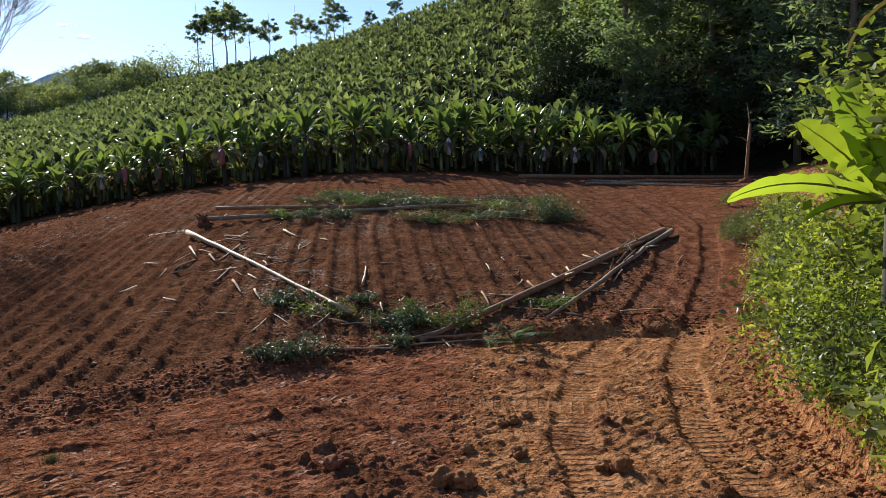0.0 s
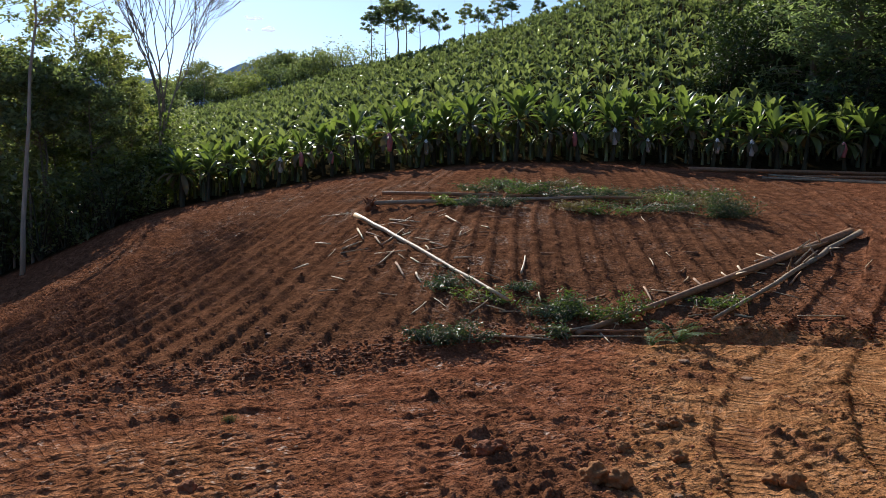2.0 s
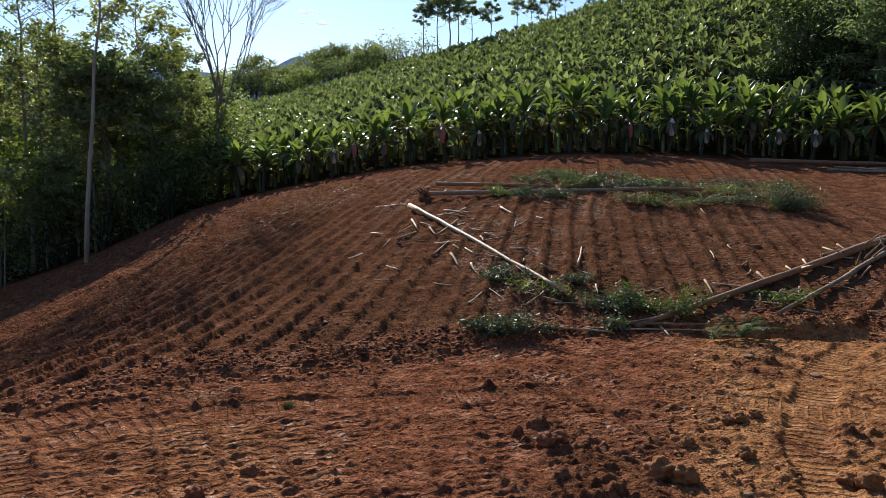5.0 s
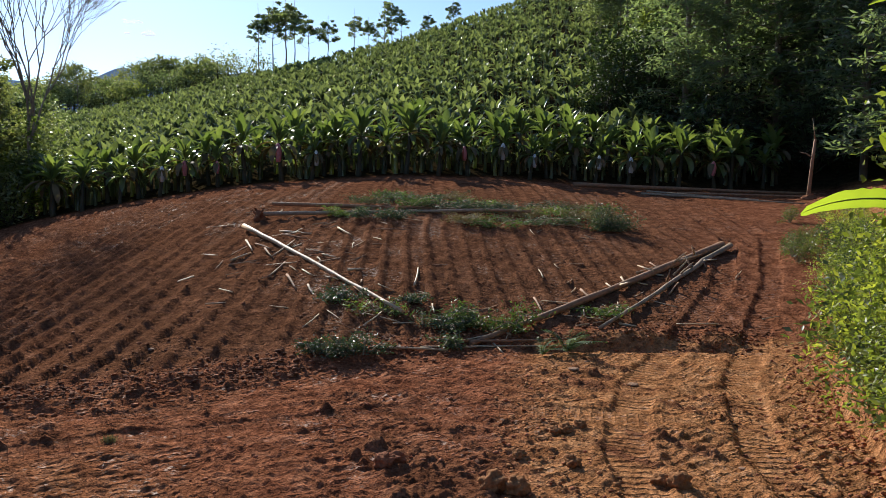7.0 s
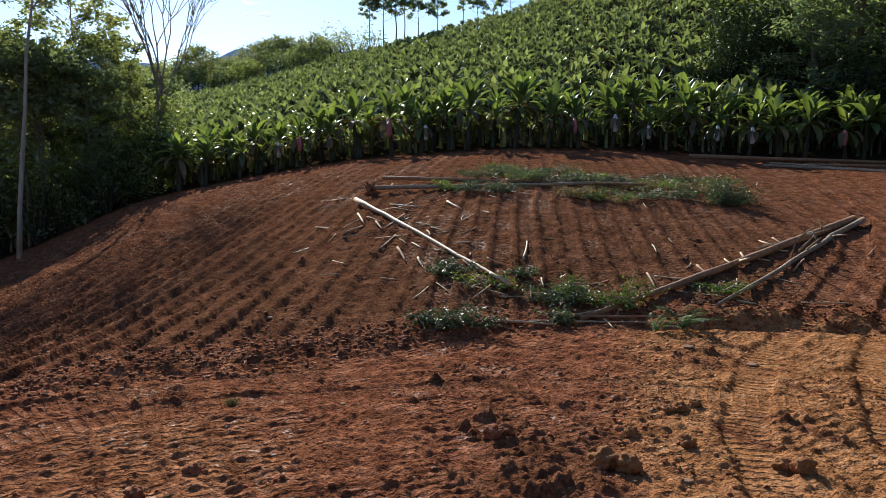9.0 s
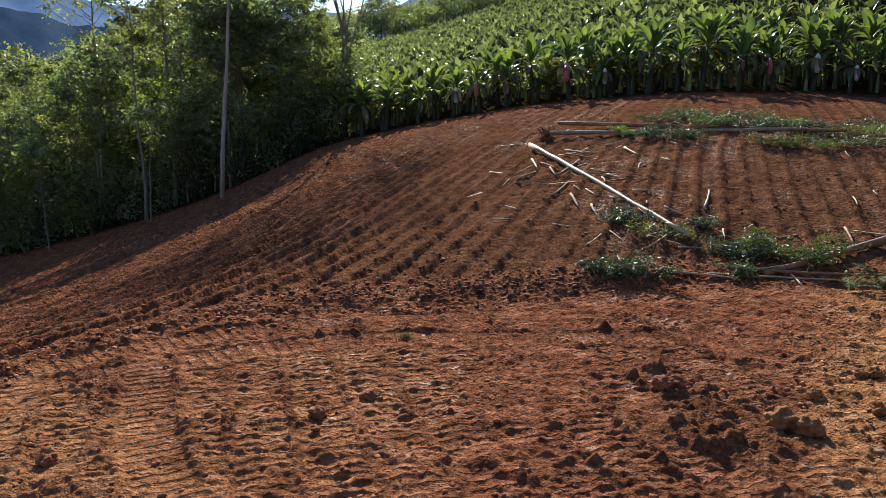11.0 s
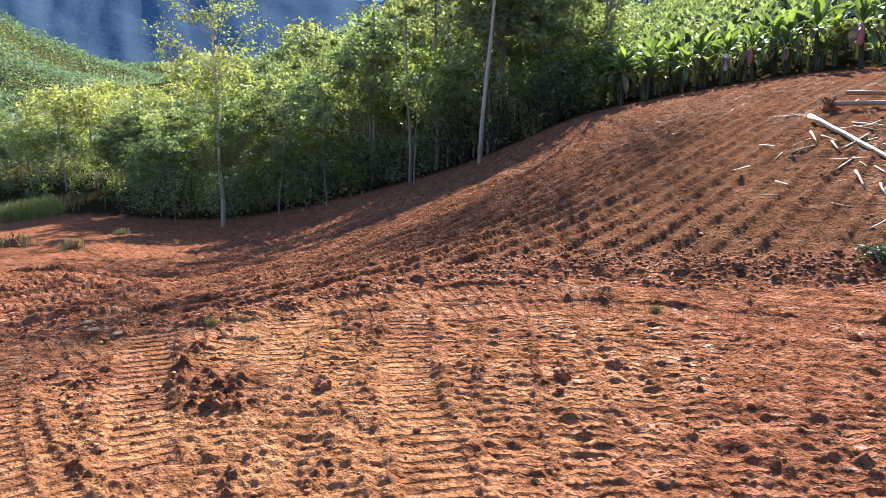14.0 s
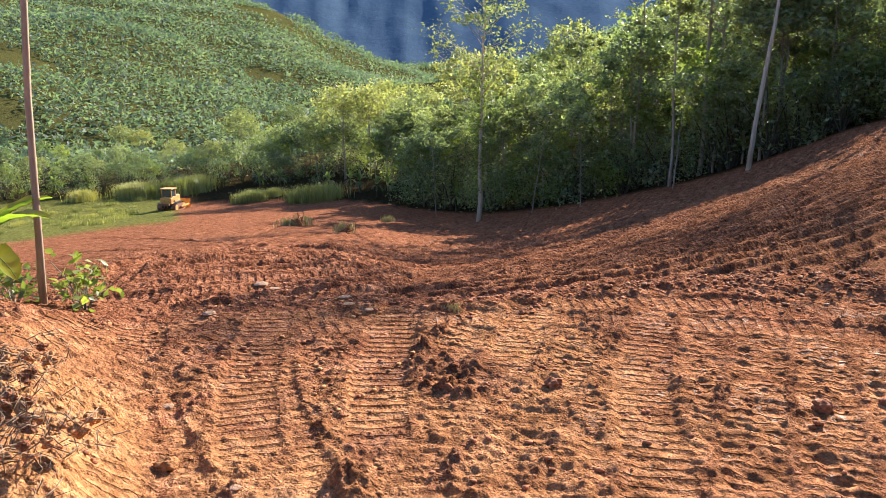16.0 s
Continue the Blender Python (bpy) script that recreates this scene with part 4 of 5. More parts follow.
pine_kinds = [pine(81, 22, 3.6), pine(82, 25, 4.0), pine(83, 19, 3.4)]
used = set()
for k, (az, r, sc) in enumerate([(17.2, 52, 0.85), (19.8, 54, 1.0), (21.5, 60, 1.1), (23.2, 54, 1.0), (25.3, 58, 1.05), (27.2, 53, 1.0), (29.5, 57, 1.1), (31.2, 50, 1.0), (33.5, 47, 0.95), (18.8, 66, 1.1), (24, 67, 1.1), (28.5, 66, 1.1), (35.5, 52, 1.0), (15.8, 68, 0.9), (38, 47, 1.0), (31.8, 41, 0.8), (28.6, 46, 0.8)]):
    stand(pine_kinds[k % 3], *polar(az, r), k * 0.9, sc, 0.2, k % 3 in used)
    used.add(k % 3)
stand(front[0], *polar(16.9, 80), 0.3, 1.25)

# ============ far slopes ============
# leaf green greyed towards blue to carry the valley's haze
HAZE_LEAF = leaf_material("haze-tinted far plantation leaf", (0.06, 0.092, 0.078), (0.20, 0.245, 0.195), 0.03, 0.45, 0.6, 0.3)


def far_plantation():
    g = np.random.default_rng(91)
    pts = []
    r = 150.0
    while r < 640:
        step = 2.1 + (r - 110) * 0.0042
        n = int(r * radians(58) / step)
        az = np.radians(-104 + 58 * (np.arange(n) + g.uniform(0, 1, n) * 0.8) / n)
        rr = r + g.uniform(-1.5, 1.5, n)
        pts.append(np.stack([rr * np.sin(az), rr * np.cos(az)], -1))
        r += step
    p = np.concatenate(pts)
    keep = fbm(p[:, 0] * 0.02, p[:, 1] * 0.02, 51, 3) > -0.33
    p = p[keep]
    z = macro(p[:, 0], p[:, 1])
    s = g.uniform(0.8, 1.3, len(p)) * np.interp(np.hypot(p[:, 0], p[:, 1]), [110, 600], [0.95, 1.7])
    c = np.repeat(np.column_stack([p, z + 0.9]), 12, 0) + g.normal(size=(len(p) * 12, 3)) * np.array([0.75, 0.75, 0.6]) * np.repeat(s, 12)[:, None]
    v, f = leaf_blades(c, np.repeat(s, 12), g, 0.25, 0.42, 0.4)
    ob = new("far_plantation", mesh_np("far_plantation", v, f, HAZE_LEAF))
    tagged(ob, "far valley side covered with rows of plants", "plantation", kind="stuff")


far_plantation()


def ridge(name, r, az0, az1, crest, base, mat, seed, rough):
    """A far ridge with an uneven crest and folded flanks."""
    g = np.random.default_rng(seed)
    n, m = 260, 26
    az = np.linspace(az0, az1, n)
    el = np.interp(az, [c[0] for c in crest], [c[1] for c in crest])
    top = 3 + r * np.tan(np.radians(el)) + rough * r * 0.012 * (fbm(az * 0.35, az * 0, seed, 5))
    vs = []
    for k in range(m):
        t = k / (m - 1)
        rr = r * (1 - 0.42 * (1 - t)) + r * 0.008 * fbm(az * 0.5, az * 0 + t * 5, seed + 3, 4)
        z = base + (top - base) * t ** 1.15 + rough * r * 0.004 * fbm(az * 0.6, az * 0 + t * 7, seed + 9, 4) * (t < 1)
        vs.append(np.column_stack([rr * np.sin(np.radians(az)), rr * np.cos(np.radians(az)), z]))
    v = np.concatenate(vs)
    i, j = np.meshgrid(np.arange(m - 1), np.arange(n - 1), indexing="ij")
    f = np.stack([i * n + j, i * n + j + 1, (i + 1) * n + j + 1, (i + 1) * n + j], -1).reshape(-1, 4)
    return tagged(new(name, mesh_np(name, v, f, mat, True)), "", "", kind="structure")


def hill_material(name, low, high, scale):
    m, n, l, b = material(name)
    co = n.new("ShaderNodeTexCoord").outputs["Object"]
    f = calc(n, l, "MULTIPLY_ADD", noise_tex(n, l, scale, 6, 0.75, co), 0.6, calc(n, l, "MULTIPLY", noise_tex(n, l, scale * 8, 3, 0.7, co), 0.4))
    l.new(ramp(n, l, f, [(0.35, low), (0.65, high)]), b.inputs["Base Color"])
    b.inputs["Roughness"].default_value = 1.0
    b.inputs["Specular IOR Level"].default_value = 0.0
    bump(n, l, f, b, 0.35, 3.0)
    return m


# blue of distance haze, and the near hill's shade, painted as base colours
SHADED_HILL = hill_material("wooded hill in hazy shade", (0.055, 0.085, 0.125), (0.075, 0.11, 0.155), 0.02)
HAZE_HILL = hill_material("distant hill in blue haze", (0.17, 0.25, 0.38), (0.22, 0.31, 0.44), 0.004)
ridge("backdrop_hill", 1000, -130, -33, [(-130, 7), (-100, 7), (-88, 6.2), (-78, 6.4), (-66, 6.0), (-55, 6.4), (-45, 5.2), (-33, 3.0)], -40, SHADED_HILL, 3, 1.0)
ridge("backdrop_mountain", 3200, -125, 12, [(-125, 9.5), (-95, 9.0), (-80, 8.3), (-66, 8.8), (-50, 7.0), (-36, 6.2), (-27, 6.0), (-22.5, 7.6), (-19, 7.0), (-16, 7.4), (-12.5, 7.9), (-9, 7.2), (12, 6)], 0, HAZE_HILL, 5, 0.6)


# ============ logs and cut wood ============
def log(a, b, r0, r1, mat, label, seed, bend=0.06, lift=0.0, name="log", group="felled logs", sides=10, n=12, press=0.75):
    """A felled trunk lying on the ground from a to b."""
    g = np.random.default_rng(seed)
    a, b = np.array(a, float), np.array(b, float)
    side = np.array([-(b - a)[1], (b - a)[0]]) / np.linalg.norm(b - a)
    t = np.linspace(0, 1, n + 1)
    pts = a + (b - a) * t[:, None] + side * (bend * np.sin(t * 3.1 + seed) + g.uniform(-1, 1, n + 1) * bend * 0.25)[:, None]
    z = heights(pts[:, 0], pts[:, 1])
    fit = np.polyfit(t, z, 1)
    rad = (r0 + (r1 - r0) * t) * (1 + 0.07 * g.uniform(-1, 1, n + 1))
    zz = np.polyval(fit, t) + 0.5 * np.max(z - np.polyval(fit, t)) + rad * press + lift
    base = np.array([pts[0, 0], pts[0, 1], zz[0] - rad[0]])
    ob = thing(name, Matrix.Translation(base), label, name, group)
    v, f = tube(np.column_stack([pts, zz]) - base, rad, sides, 0.05, seed)
    part("wood", mesh_np("wood", v, f, mat, True), ob)
    return ob


def knots(ob, a, b, seed, count, mat):
    """Short limb stubs standing off a log."""
    g = np.random.default_rng(seed)
    a, b = np.array(a, float), np.array(b, float)
    for k in range(count):
        p = a + (b - a) * g.uniform(0.15, 0.95)
        z = height(*p) + 0.15
        d = np.array([g.normal(0, 0.25), g.normal(0, 0.25), g.uniform(0.05, 0.35)])
        o = np.array(ob.matrix_basis.translation)
        s = np.array([*p, z])
        v, f = tube([s - o, s + d * 0.6 - o, s + d - o], [0.03, 0.022, 0.012], 5, 0.1, seed + k)
        part("limb_stub", mesh_np("limb_stub", v, f, mat, True), ob)


log(polar(-14.8, 23.0), polar(-2.75, 14.6), 0.07, 0.034, PALE_LOG, "pale peeled log lying across the slope", 1, 0.09)
log(polar(-12.6, 26.2), polar(6.5, 25.4), 0.07, 0.045, RED_LOG, "long reddish felled log", 2, 0.03)
log(polar(-13.2, 24.6), polar(3.0, 24.9), 0.07, 0.045, GREY_LOG, "grey-brown felled log with bark", 3, 0.05)
L4 = log((0.5, 13.7), (8.3, 22.6), 0.05, 0.11, RED_LOG, "reddish felled log with bark", 4, 0.05)
L5 = log((3.0, 14.9), (8.6, 22.5), 0.035, 0.08, GREY_LOG, "thin grey felled log with limb stubs", 5, 0.14)
knots(L4, (2.2, 15.4), (8.0, 22.2), 14, 5, PALE_LOG)
knots(L5, (3.0, 14.9), (8.6, 22.5), 15, 6, GREY_LOG)
log((6.5, 38.6), (19.5, 40.2), 0.11, 0.07, RED_LOG, "brown log at the edge of the plantation", 6, 0.25)
log((9.2, 35.9), (15.8, 33.6), 0.06, 0.03, GREY_LOG, "thin grey pole at the edge of the plantation", 7, 0.35)
log((11.5, 37.6), (17.5, 37.0), 0.07, 0.05, RED_LOG, "brown log at the edge of the plantation", 8, 0.2)
log((10.0, 38.0), (14.5, 35.2), 0.05, 0.03, GREY_LOG, "thin grey pole at the edge of the plantation", 9, 0.3)
log((0.0, 13.75), (2.8, 14.4), 0.028, 0.018, RED_LOG, "thin reddish pole in the crumbled soil", 10, 0.12)
log((-0.4, 13.3), (2.2, 14.1), 0.02, 0.012, PALE_LOG, "thin pale pole in the crumbled soil", 11, 0.08)
log((-1.2, 12.9), (0.1, 13.2), 0.025, 0.015, PALE_LOG, "thin pale pole in the crumbled soil", 12, 0.04)

STICKS = [(-5.3, 20.6, -4.9, 19.5), (-5.1, 18.3, -4.9, 19.4), (-5.0, 20.3, -4.4, 19.6), (-4.6, 19.6, -4.2, 18.8), (-4.2, 18.7, -4.0, 20.5), (-3.9, 16.9, -3.8, 18.4),
          (-4.5, 21.3, -3.7, 20.7), (-4.7, 22.0, -3.7, 21.4), (-3.5, 17.0, -3.1, 16.1), (-3.6, 17.8, -3.3, 17.4), (-2.9, 16.3, -2.7, 15.9), (-3.0, 21.9, -2.5, 20.9),
          (-2.8, 17.7, -2.4, 17.2), (-2.6, 16.9, -2.3, 16.7), (-3.0, 18.9, -2.6, 18.6), (-2.2, 17.5, -1.8, 17.5), (-0.6, 16.6, -0.6, 18.1)]
STICKS_RIGHT = [(3.9, 18.1, 4.0, 17.6), (4.4, 18.7, 4.4, 18.0), (3.2, 17.5, 3.3, 16.7), (4.9, 19.2, 6.1, 20.3), (5.5, 20.3, 5.6, 19.6), (2.7, 15.2, 3.3, 15.5),
                (3.6, 15.4, 3.9, 15.2), (3.7, 16.2, 3.9, 16.8), (5.2, 17.5, 5.7, 18.3), (7.0, 20.7, 6.9, 20.0), (2.0, 16.7, 2.1, 15.8)]
g_st = np.random.default_rng(55)
loose = [(p, 0) for p in STICKS + STICKS_RIGHT]
for cx, cy, sx, sy, n in [(-3.4, 19.8, 1.4, 2.3, 50), (0.5, 26.5, 3.6, 1.6, 44), (-0.5, 15.0, 1.6, 1.0, 20), (4.5, 18.0, 1.6, 1.8, 18), (3.5, 25.5, 2.0, 1.5, 18)]:
    for k in range(n):
        x, y, a, ln = cx + g_st.normal(0, sx), cy + g_st.normal(0, sy), g_st.uniform(0, 6.28), g_st.uniform(0.25, 0.9)
        loose.append(((x, y, x + math.cos(a) * ln, y + math.sin(a) * ln), 1))
for k, ((ax, ay, bx, by), kind) in enumerate(loose):
    fat = g_st.uniform(0.018, 0.034) if kind == 0 else g_st.uniform(0.009, 0.022)
    pale = g_st.uniform() < 0.72
    log((ax, ay), (bx, by), fat, fat * 0.6, PALE_LOG if pale else RED_LOG, "strip of pale peeled wood on bare soil" if pale else "broken reddish stick lying on bare soil", 200 + k, 0.02, fat * 0.3, "stick", "scattered cut wood", 5, 4)


# ============ cut leafy branches ============
CUT_LEAF = leaf_material("cut leaf", (0.03, 0.05, 0.03), (0.09, 0.12, 0.065), 2.0, 0.25, 0.45, 0.5)
CUT_FRESH = leaf_material("fresh cut leaf", (0.06, 0.10, 0.025), (0.15, 0.20, 0.06), 2.0, 0.35, 0.45, 0.5)


CUT_DRY = leaf_material("wilted cut leaf", (0.09, 0.07, 0.035), (0.22, 0.18, 0.10), 2.0, 0.2, 0.5, 0.4)


def branch_pile(x, y, wide, deep, tall, seed, mat, count, label="heap of cut leafy branches", leaf=0.09, turn=0.0):
    g = np.random.default_rng(seed)
    z = height(x, y)
    ob = thing("branch_pile", Matrix.LocRotScale((x, y, z), Euler((0, 0, turn)), None), label, "cut branches", "cut branches")
    wood, cs = [], []
    for k in range(9):
        a = g.uniform(0, 6.28)
        p = np.array([g.normal(0, wide * 0.2), g.normal(0, deep * 0.2), 0.02])
        q = p + np.array([math.cos(a) * wide * 0.45, math.sin(a) * deep * 0.45, g.uniform(0.1, 0.9) * tall])
        wood.append(tube([p, (p + q) / 2 + np.array([0, 0, 0.08]), q], [0.018, 0.013, 0.005], 4, 0, k, False))
        t = g.uniform(0.1, 1.05, count // 9)[:, None]
        cs.append(p * (1 - t) + q * t + g.normal(0, 1, (count // 9, 3)) * np.array([wide * 0.10, deep * 0.10, tall * 0.16]))
    v, f = join(wood)
    tagged(part("twigwork", mesh_np("twigwork", v, f, GREY_LOG, True), ob), kind="stuff")
    c = np.concatenate(cs)
    c[:, 2] = np.abs(c[:, 2])
    v, f = leaf_blades(c, np.full(len(c), leaf), g, 0.3, 0.3, 0.5)
    tagged(part("foliage", mesh_np("foliage", v, f, mat), ob), kind="stuff")
    return ob


PILES = [(-1.9, 27.4, 1.3), (-1.3, 26.9, 1.0), (-0.5, 26.5, 1.2), (0.3, 28.0, 1.4), (1.3, 27.1, 1.5), (2.3, 26.3, 1.4), (3.6, 27.4, 1.6), (4.6, 28.5, 1.6), (5.4, 27.6, 1.5),
         (-2.2, 23.4, 1.1), (-1.4, 23.6, 1.0), (0.6, 23.4, 1.3), (1.5, 23.3, 1.3), (2.6, 24.1, 1.4), (3.9, 24.8, 1.5), (4.6, 26.4, 1.5), (-1.0, 25.6, 1.2), (0.2, 25.4, 1.3), (1.4, 25.7, 1.3), (2.6, 25.6, 1.4), (3.4, 26.2, 1.4), (-2.6, 25.9, 1.1), (0.9, 26.3, 1.3), (5.6, 26.0, 1.3), (-3.2, 24.0, 0.9)]
for k, (x, y, w) in enumerate(PILES):
    branch_pile(x, y, w, w * 0.9, 0.34, 300 + k, (CUT_FRESH, CUT_LEAF, CUT_LEAF, CUT_DRY)[k % 4], 760)
branch_pile(5.25, 24.6, 1.7, 1.3, 0.85, 330, CUT_LEAF, 2600, "tall dark heap of cut leafy branches")
for k, (x, y, w, h, n) in enumerate([(-2.1, 15.5, 1.0, 0.35, 420), (-1.1, 14.9, 0.8, 0.3, 300), (-0.6, 15.7, 0.7, 0.25, 220), (0.1, 14.7, 1.1, 0.4, 480), (0.3, 14.3, 0.9, 0.35, 360), (1.0, 14.6, 1.2, 0.6, 700), (3.4, 15.9, 1.1, 0.25, 300), (0.2, 13.5, 0.7, 0.25, 200)]):
    branch_pile(x, y, w, w * 0.8, h, 340 + k, CUT_FRESH if k in (1, 6, 5) else CUT_LEAF, n * 2, leaf=0.085)


def grass_clump(name, seed, wide, tall, count, mat, label, category="grass", group="grass clumps", droop=0.5):
    g = np.random.default_rng(seed)
    ob = thing(name, Matrix(), label, category, group)
    p = g.normal(0, wide * 0.33, (count, 2))
    a = g.uniform(0, 6.28, count)
    out = g.uniform(0.1, 0.6, count) * droop * tall
    h = tall * g.uniform(0.55, 1.0, count)
    w = g.uniform(0.006, 0.013, count) * (1 + tall)
    d = np.column_stack([np.cos(a), np.sin(a)])
    s = np.column_stack([-np.sin(a), np.cos(a)]) * w[:, None]
    z = np.zeros(count)
    b1, b2 = np.column_stack([p - s, z - 0.05]), np.column_stack([p + s, z - 0.05])
    m1 = np.column_stack([p + d * out[:, None] * 0.35 - s * 0.8, h * 0.65])
    m2 = np.column_stack([p + d * out[:, None] * 0.35 + s * 0.8, h * 0.65])
    t = np.column_stack([p + d * out[:, None], h])
    v = np.stack([b1, b2, m2, m1, t], 1).reshape(-1, 3)
    i = np.arange(count)[:, None] * 5
    f = np.concatenate([i + np.array([[0, 1, 2]]), i + np.array([[0, 2, 3]]), i + np.array([[3, 2, 4]])], 1).reshape(-1, 3)
    tagged(part("foliage", mesh_np("foliage", v, f, mat), ob), kind="stuff")
    return ob


GRASS = leaf_material("grass blade", (0.20, 0.19, 0.06), (0.36, 0.34, 0.13), 1.0, 0.25, 0.5, 0.3)
DRY_GRASS = leaf_material("dry grass blade", (0.22, 0.17, 0.08), (0.42, 0.34, 0.18), 1.0, 0.08, 0.6, 0.3)
branch_pile(-1.5, 12.5, 1.0, 0.6, 0.34, 400, CUT_LEAF, 1300, "dark green bushy cuttings at the foot of the slope", 0.07)
branch_pile(-2.0, 12.5, 0.7, 0.5, 0.26, 401, CUT_LEAF, 800, "dark green bushy cuttings at the foot of the slope", 0.07)


def fern(seed, n, ln, mat, label, name="fern"):
    """Fronds of paired leaflets that arch from one crown."""
    g = np.random.default_rng(seed)
    ob = thing(name, Matrix(), label, "fern", "ferns")
    for k in range(n):
        a, rise = g.uniform(0, 6.28), radians(g.uniform(35, 80))
        t = np.linspace(0.08, 1, 16)
        px = ln * (t * math.cos(rise) + 0.25 * t ** 2)
        pz = ln * (t * math.sin(rise) - 0.45 * t ** 2)
        w = ln * 0.2 * np.sin(np.pi * np.clip(t * 0.94 + 0.06, 0, 1)) ** 0.8
        ps = [tube([(x, 0, z) for x, z in zip(px[::5], pz[::5])], [0.006, 0.005, 0.004, 0.002], 4, 0, k, False)]
        for x, z, ww in zip(px, pz, w):
            for s in (-1, 1):
                q = ln * 0.03
                v = np.array([(x - q, 0, z), (x, s * ww * 0.5, z - 0.01), (x + q * 0.8, s * ww, z - 0.03 * ln), (x + q, 0, z)])
                ps.append((v, np.array([(0, 1, 3), (1, 2, 3)])))
        v, f = join(ps)
        part("frond", mesh_np("frond", spin(v, a), f, mat), ob)
    return ob


FERN = leaf_material("fern leaf", (0.07, 0.12, 0.025), (0.15, 0.21, 0.05), 2.0, 0.4, 0.5, 0.4)
stand(fern(410, 9, 0.75, FERN, "uprooted fern in the crumbled soil"), 2.2, 13.3, 0, 1.0, 0, False)
stand(fern(411, 6, 0.55, FERN, "uprooted fern in the crumbled soil"), 1.75, 13.2, 1.0, 1.0, 0, False)


def lump(seed, r, squash=0.7, rough=0.25, subdiv=2):
    """An uneven rounded lump."""
    bm = bmesh.new()
    bmesh.ops.create_icosphere(bm, subdivisions=subdiv, radius=r)
    off = seed * 3.7
    for v in bm.verts:
        n = noise.noise(v.co * (1.6 / r) + Vector((off, 0, 0))) + 0.5 * noise.noise(v.co * (4.2 / r) + Vector((0, off, 0)))
        v.co *= 1 + rough * n
        v.co.z *= squash
    return bm


def mesh_bm(name, bm, mat, smooth_shade=True):
    me = bpy.data.meshes.new(name)
    bm.to_mesh(me)
    bm.free()
    me.materials.append(mat)
    if smooth_shade:
        me.polygons.foreach_set("use_smooth", np.ones(len(me.polygons), bool))
    return me


def earth_material(name, low, high, scale=14.0):
    m, n, l, b = material(name)
    co = n.new("ShaderNodeTexCoord").outputs["Object"]
    f = noise_tex(n, l, scale, 6, 0.7, co)
    geo = n.new("ShaderNodeNewGeometry")
    c = ramp(n, l, f, [(0.3, low), (0.7, high)])
    c = mixc(n, l, 1.0, c, ramp(n, l, geo.outputs["Random Per Island"], [(0.0, (0.6, 0.55, 0.5)), (1.0, (1.25, 1.2, 1.15))]), "MULTIPLY")
    l.new(c, b.inputs["Base Color"])
    b.inputs["Roughness"].default_value = 0.95
    b.inputs["Specular IOR Level"].default_value = 0.15
    bump(n, l, f, b, 0.8, 0.03)
    return m


CLOD = earth_material("clay clod", (0.24, 0.085, 0.042), (0.46, 0.19, 0.10))
OCHRE_CLOD = earth_material("ochre clod", (0.28, 0.125, 0.052), (0.52, 0.26, 0.115))
DARK_CLOD = earth_material("dark clod", (0.14, 0.055, 0.028), (0.30, 0.13, 0.065))
STONE = earth_material("pale stone", (0.30, 0.17, 0.10), (0.55, 0.36, 0.25), 9.0)
ROOT = bark_material("dry root", (0.10, 0.06, 0.035), (0.30, 0.19, 0.11), 4.0, 1.0)


def clod_field(name, label, mat, n, seed, place, sizes):
    """Thousands of crumbs of earth as one mesh."""
    g = np.random.default_rng(seed)
    shapes = []
    for k in range(8):
        bm = lump(seed + k, 1.0, 0.5, 0.95, 1)
        bm.verts.ensure_lookup_table()
        shapes.append((np.array([v.co[:] for v in bm.verts]), np.array([[v.index for v in f.verts] for f in bm.faces])))
        bm.free()
    x, y = place(g, n)
    z = heights(x, y)
    s = sizes[0] + (sizes[1] - sizes[0]) * g.uniform(0, 1, len(x)) ** 3.2
    ps = []
    for i in range(len(x)):
        v, f = shapes[g.integers(8)]
        ps.append((spin(v, g.uniform(0, 6.28)) * s[i] + np.array([x[i], y[i], z[i] + s[i] * 0.2]), f))
    v, f = join(ps)
    tagged(new(name, mesh_np(name, v, f, mat, True)), label, "clods", kind="stuff")


def along_foot(g, n):
    az = g.uniform(-38, 24, n)
    rb = land_at(az)[0]
    r = rb + g.normal(0.15, 0.45, n)
    return r * np.sin(np.radians(az)), r * np.cos(np.radians(az))


def on_bench(g, n):
    az = g.uniform(-98, 30, n * 3)
    r = 4.8 + 7.4 * g.uniform(0, 1, n * 3) ** 0.7
    x, y = r * np.sin(np.radians(az)), r * np.cos(np.radians(az))
    keep = fbm(x * 0.8, y * 0.8, 131, 3) > 0.08
    return x[keep][:n], y[keep][:n]


def ochre_side(g, n):
    x, y = on_bench(g, n * 3)
    az = np.degrees(np.arctan2(x, y))
    keep = (az > 4) | (az < -60)
    return x[keep][:n], y[keep][:n]


def on_face(g, n):
    az = g.uniform(-58, 24, n)
    rb, rc, *_ = land_at(az)
    r = rb + (rc - rb) * g.uniform(0, 1, n) ** 2 * 0.6
    return r * np.sin(np.radians(az)), r * np.cos(np.radians(az))


def bank_foot(g, n):
    y = g.uniform(4.5, 14, n)
    x = bank_line(y) + g.normal(-0.05, 0.3, n)
    return x, y


clod_field("soil_clods", "crumbled dark clods along the foot of the slope", DARK_CLOD, 2600, 500, along_foot, (0.010, 0.05))
def along_left_foot(g, n):
    az = g.uniform(-64, -36, n)
    r = land_at(az)[0] + g.normal(0.15, 0.4, n)
    return r * np.sin(np.radians(az)), r * np.cos(np.radians(az))


